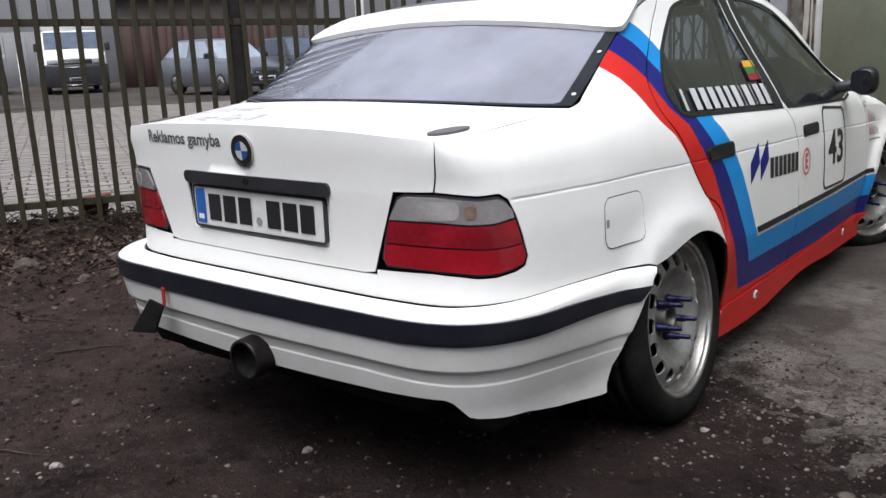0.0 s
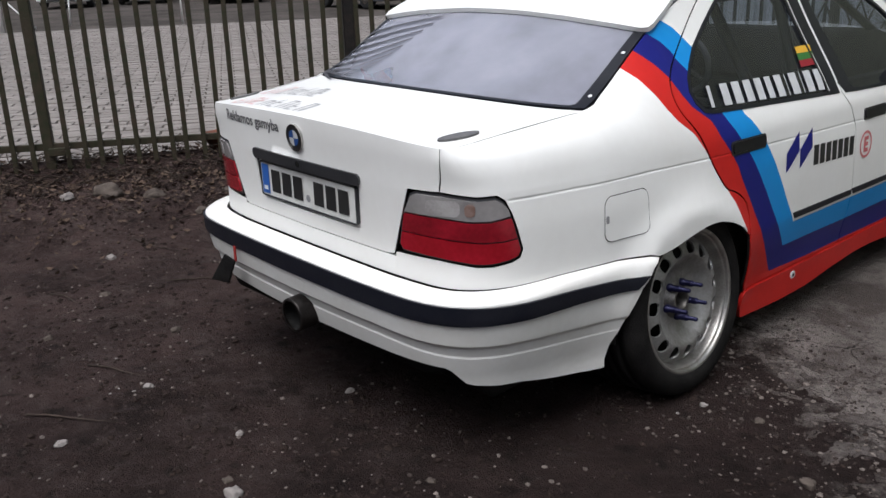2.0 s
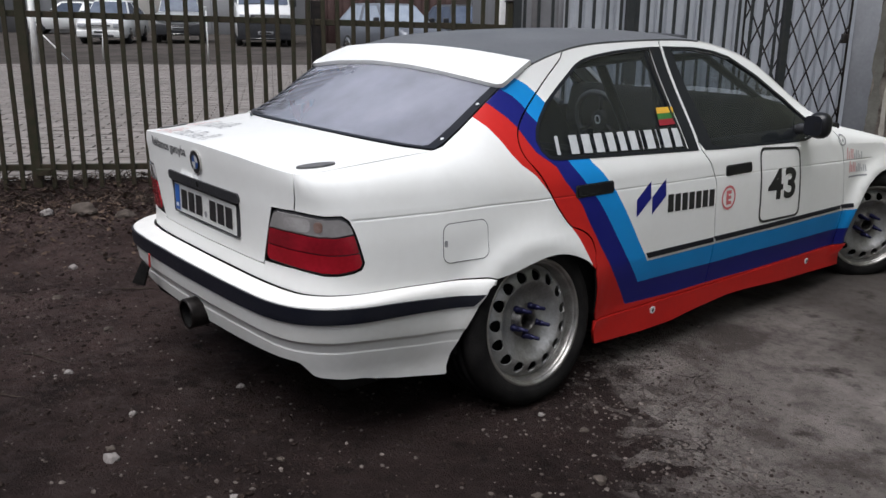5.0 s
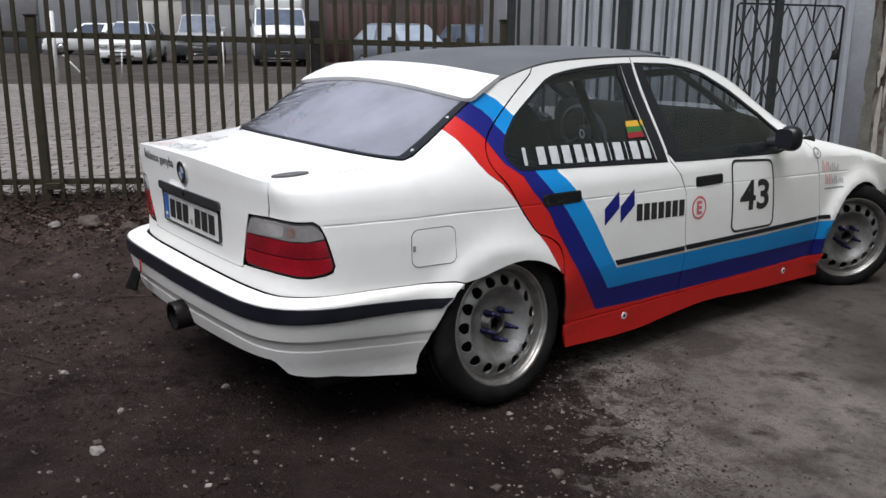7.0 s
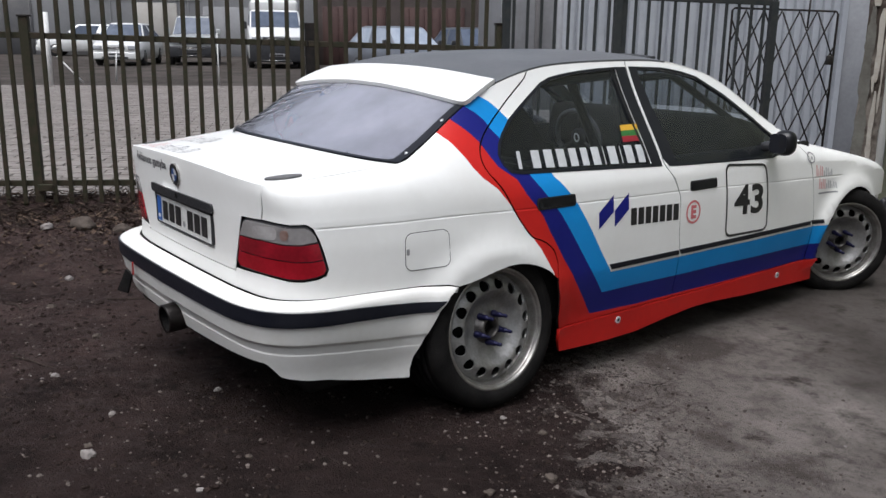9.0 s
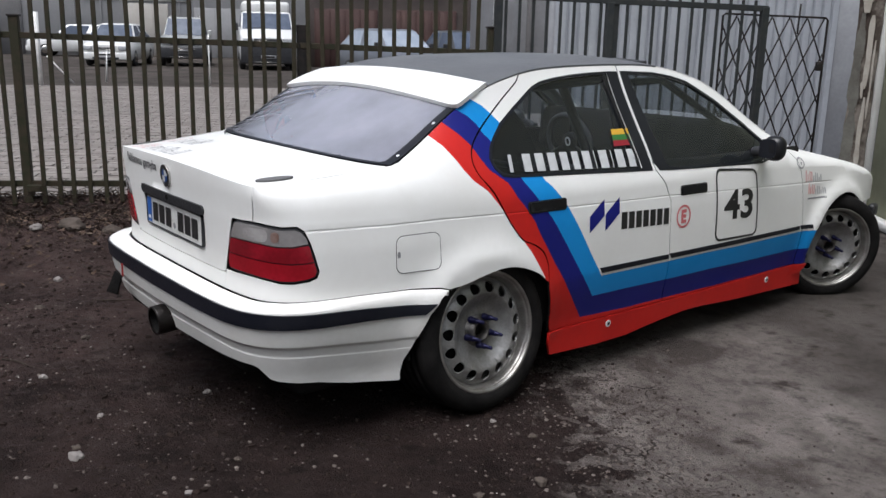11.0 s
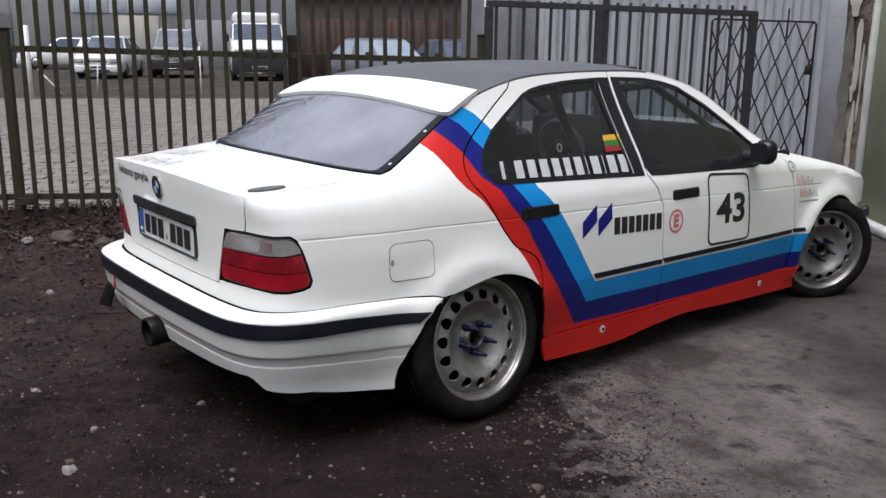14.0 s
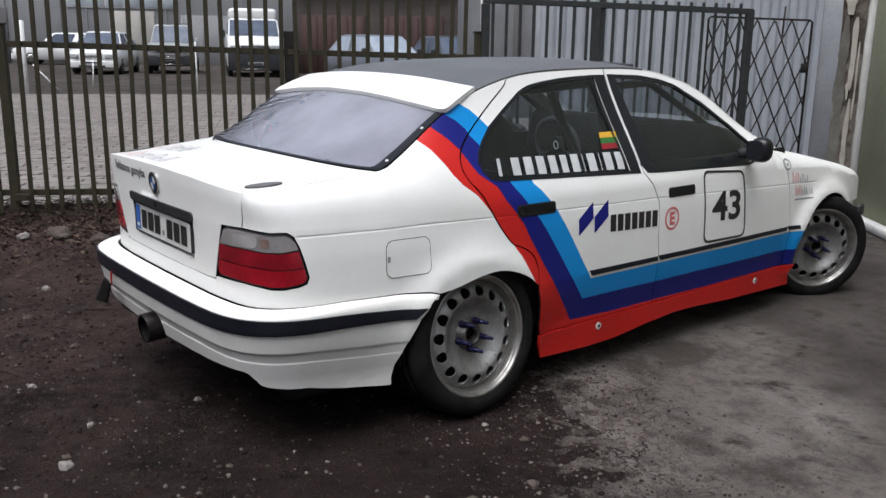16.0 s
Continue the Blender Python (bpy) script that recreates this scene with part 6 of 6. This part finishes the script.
    for k in range(3 if tall else 2):
        part("grille_slat", box((ws * .76, .012, .010), pose(0, y0 - .03, zn - .18 + .03 * k), .003), CHROME, grille)
    for s in (1, -1):
        part("headlamp", sharpen(add_box(bmesh.new(), (ws * .36, .08, .15), pose(s * ws * .70, y0 + .010, zn - .145, -8, 0, s * 10), .03, 3), 60), HEADLAMP, c)
        part("door_mirror", sharpen(add_box(bmesh.new(), (.16, .10, .14 if not tall else .26), pose(s * (ww + .12), y1 + .25, zb + .08), .03, 3), 60), BLACK if not tall or high else paint, c)
        part("wiper", tube([(s * .10 + .06, y1 + .012, zb + .012), (s * .10 - ww * .38, y1 + .06, zb + .055)], .012, 6), BLACK, c)
    if not tall:
        part("lower_intake", box((ws * 1.05, .03, .075), pose(0, y0 - .035, zs + .075), .01, 2), BLACK, c)
    if plate:
        py = y0 - (.085 if tall else .045)
        plate_ = part("number_plate", box((.52, .012, .11), pose(0, py, zs + .20), .002), LETTER_WHITE if not tall else GREY_PRINT, c)
        part("plate_bar", box((.40, .006, .06), pose(0, py - .007, zs + .20)), BLACK_VINYL, plate_)
    if tall:
        deep = .70 if high else .42
        part("bumper_guard", sharpen(add_box(bmesh.new(), (ws * 1.94, .14, deep), pose(0, y0 - .005, zs - .04 + deep / 2), .05, 3), 60), BLACK, c, "black lower bumper")
        for z in (.02, deep - .13):
            part("bumper_rail", tube([(-ws * .52, y0 - .085, zs + z), (ws * .52, y0 - .085, zs + z)], .014, 6), CHROME, c)
        if not high:
            for s in (1, -1):
                part("roof_rail", tube([(s * wr * .86, y2 + .25, zr + .005), (s * wr * .86, y2 + .35, zr + .05), (s * wr * .86, y3 - .35, zr + .05), (s * wr * .86, y3 - .25, zr + .005)], .018, 6), CHROME, c)
                part("wheel_arch", sharpen(add_box(bmesh.new(), (.10, .86, .30), pose(s * (ws - .01), y0 + .82, zs + .30), .05, 3), 60), BLACK, c, "black plastic arch cover")
    if high:
        part("high_roof", sharpen(add_box(bmesh.new(), (wr * 1.98, y3 - y2 - .10, .42), pose(0, (y2 + y3) / 2 + .05, zr + .15), .13, 4), 60), paint, c, "raised white roof")
    r = .31 if not tall else .34
    for s in (1, -1):
        for y in (y0 + .82, y4 - .85):
            w_ = part("wheel", lathe([(0, .01), (r * .6, .012), (r * .64, .0), (r * .68, 0), (r * .95, -.012), (r, -.04), (r, -.16), (r * .9, -.2), (0, -.2)], 28), SMALL_TYRE, c, m=pose(s * (ws + .005), y, r - .01, 0, 90 * s, 0))
            part("hubcap", lathe([(0, .022), (r * .30, .02), (r * .58, .012), (r * .6, 0)], 20), CHROME, w_)
    return c


def parked(s, n, turn):
    return YARD @ pose(s, n, yard_z(n) + .01, math.degrees(math.atan(.007)), 0, turn)


SEDAN = {"y": (-2.1, -.95, -.35, .9, 2.1), "z": (.20, .76, .95, 1.48, 1.0)}
HATCH = {"y": (-1.95, -.95, -.3, 1.2, 1.9), "z": (.20, .72, .92, 1.45, .98)}
SUV = {"y": (-2.1, -1.0, -.5, 1.8, 2.1), "z": (.32, .98, 1.10, 1.78, 1.10)}
VAN = {"y": (-2.4, -1.75, -1.05, 2.35, 2.5), "z": (.25, 1.14, 1.38, 2.0, 1.5)}
loft_car("parked_van", "white panel van with a black bumper, facing the fence", "van", parked(1.35, 27.2, 3), (.97, .95, .86), VAN, CAR_WHITE, True, high=True)
loft_car("parked_off_roader", "grey and silver off-road car facing the fence", "car", parked(-1.7, 29.2, 2), (.88, .80, .62), SUV, CAR_SILVER, True)
loft_car("parked_saloon", "white saloon car facing the fence", "car", parked(-4.0, 28.2, -4), (.85, .80, .58), SEDAN, CAR_WHITE, lower=CAR_WHITE)
loft_car("parked_estate", "cream-white estate car standing side-on in the yard", "car", parked(-7.5, 38.2, -86), (.86, .82, .64), {"y": (-2.2, -1.0, -.4, 1.9, 2.2), "z": (.22, .74, .94, 1.46, .98)}, CAR_WHITE, lower=CAR_WHITE)
loft_car("parked_hatchback", "dark blue-grey hatchback beside the brown garages", "car", parked(5.05, 19.0, 24), (.85, .80, .62), HATCH, CAR_DARK, panes=SKY_GLASS)
loft_car("parked_hatchback", "black hatchback with a pale number plate", "car", parked(7.3, 19.2, 10), (.85, .80, .62), HATCH, CAR_BLACK)
loft_car("parked_van", "dark van at the yard's edge", "van", parked(-12.5, 30, 0), (.95, .93, .80), VAN, CAR_BLACK, True)

# ---- buildings round the yard ----
FACADE = material("grey_rendered_facade", (.235, .235, .24), .9, second=(.29, .29, .295), scale=.7, amount=.3, bump=.2)
FACADE_DARK = material("dark_grey_boards", (.085, .085, .09), .85, second=(.12, .115, .115), scale=1.2)
BROWN = material("brown_garage_doors", (.042, .019, .017), .75, second=(.062, .030, .025), scale=1.5, amount=.3, bump=.2)
BROWN_DARK = material("dark_brown_boards", (.040, .030, .027), .8, second=(.06, .045, .04), scale=1.5)
WINDOW_PANE = material("pale_window_pane", (.42, .46, .50), .15, second=(.52, .56, .60), scale=.8)
PALE_DOOR = material("pale_sheet_door", (.40, .38, .35), .7, second=(.33, .31, .28), scale=1.5, amount=.3)
GARAGE_GREY = material("grey_garage_door", (.20, .205, .215), .6, second=(.15, .15, .155), scale=1.2)

hall = tagged(thing("workshop_hall", "long grey workshop building with a band of pale windows", "building"))
hall.matrix_basis = YARD @ pose(-16, 40, 0)
part("wall", box((44, 8, 7), pose(0, 4, 3.5), .02), FACADE, hall)
part("roof", box((45, 9, .3), pose(0, 4, 7.1), .05), FACADE_DARK, hall)
for k in range(3):
    w_ = part("window", box((1.70, .10, 1.05), pose(9.22 + 1.76 * k, -.02, 3.70), .01), WHITE_TRIM, hall)
    for j in range(2):
        part("pane", box((.80, .05, .94), pose(9.22 + 1.76 * k - .41 + .82 * j, -.075, 3.70), .005), WINDOW_PANE, w_)
for k in range(26):
    part("wall_rib", box((.08, .06, 6.3), pose(-14.5 + 1.25 * k, -.025, 3.6), .01), FACADE, hall)
for x, w, h, mt in ((-6, 3.0, 2.8, FACADE_DARK), (4, 3.2, 2.8, FACADE_DARK), (11.37, 2.15, 2.75, PALE_DOOR), (15.2, 3.0, 2.6, FACADE)):
    d = part("door", box((w, .12, h), pose(x, -.03, h / 2 + .30), .02), mt, hall)
    for j in range(4):
        part("door_rib", box((.05, .03, h * .94), pose(x + w * (j / 3 - .5) * .94, -.10, h / 2 + .30), .01), mt, d)
row_ = tagged(thing("garage_row", "row of low brown garages with metal doors", "building"))
row_.matrix_basis = YARD @ pose(3.0, 29, 0, 0, 0, -14)
part("wall", box((16, 6, 3.4), pose(8, 3, 1.9), .02), BROWN_DARK, row_)
part("roof", box((16.4, 6.6, .18), pose(8, 3, 3.66), .03), FACADE_DARK, row_)
for k in range(5):
    d = part("garage_door", box((2.5, .10, 2.3), pose(1.5 + 3.1 * k, -.02, 1.5), .02), BROWN if k != 2 else FACADE_DARK, row_)
    for j in range(8):
        part("door_board", box((.27, .03, 2.2), pose(1.5 + 3.1 * k - 1.05 + .30 * j, -.085, 1.5), .008), BROWN if k != 2 else FACADE_DARK, d)
shed = tagged(thing("metal_shed", "grey sheet-metal shed with a white door frame", "shed"))
shed.matrix_basis = YARD @ pose(0, 0, 0)
part("wall", box((5.0, 4, 3.2), pose(8.35, 10.1, 1.7), .02), GARAGE_GREY, shed)
part("door_frame", box((.12, .10, 2.8), pose(5.42, 8.02, 1.6), .01), WHITE_TRIM, shed)
for k in range(9):
    part("wall_rib", box((.10, .06, 2.9), pose(6.0 + .45 * k, 8.06, 1.65), .01), GARAGE_GREY if k % 3 else FACADE_DARK, shed)
part("dark_doorway", box((.55, .05, 2.2), pose(7.4, 8.07, 1.4), .01), FACADE_DARK, shed)
tagged(part("wooden_stake", tube([(-3.5, 14.6, yard_z(14.6)), (-3.48, 14.6, 1.9)], [.07, .06], 8), WHITE_TRIM, m=YARD.copy()), "pale weathered stake at the paving's edge", "post", "yard stakes")
for s, n, h, tilt in ((-2.4, 16.4, .75, .05), (-3.0, 15.6, .62, -.55), (.2, 14.9, 1.2, .0)):
    tagged(part("wooden_stake", tube([(s, n, yard_z(n)), (s + tilt, n, yard_z(n) + h)], [.02, .016], 6), WHITE_TRIM, m=YARD.copy()), "thin leaning wooden stake in the yard", "post", "yard stakes")
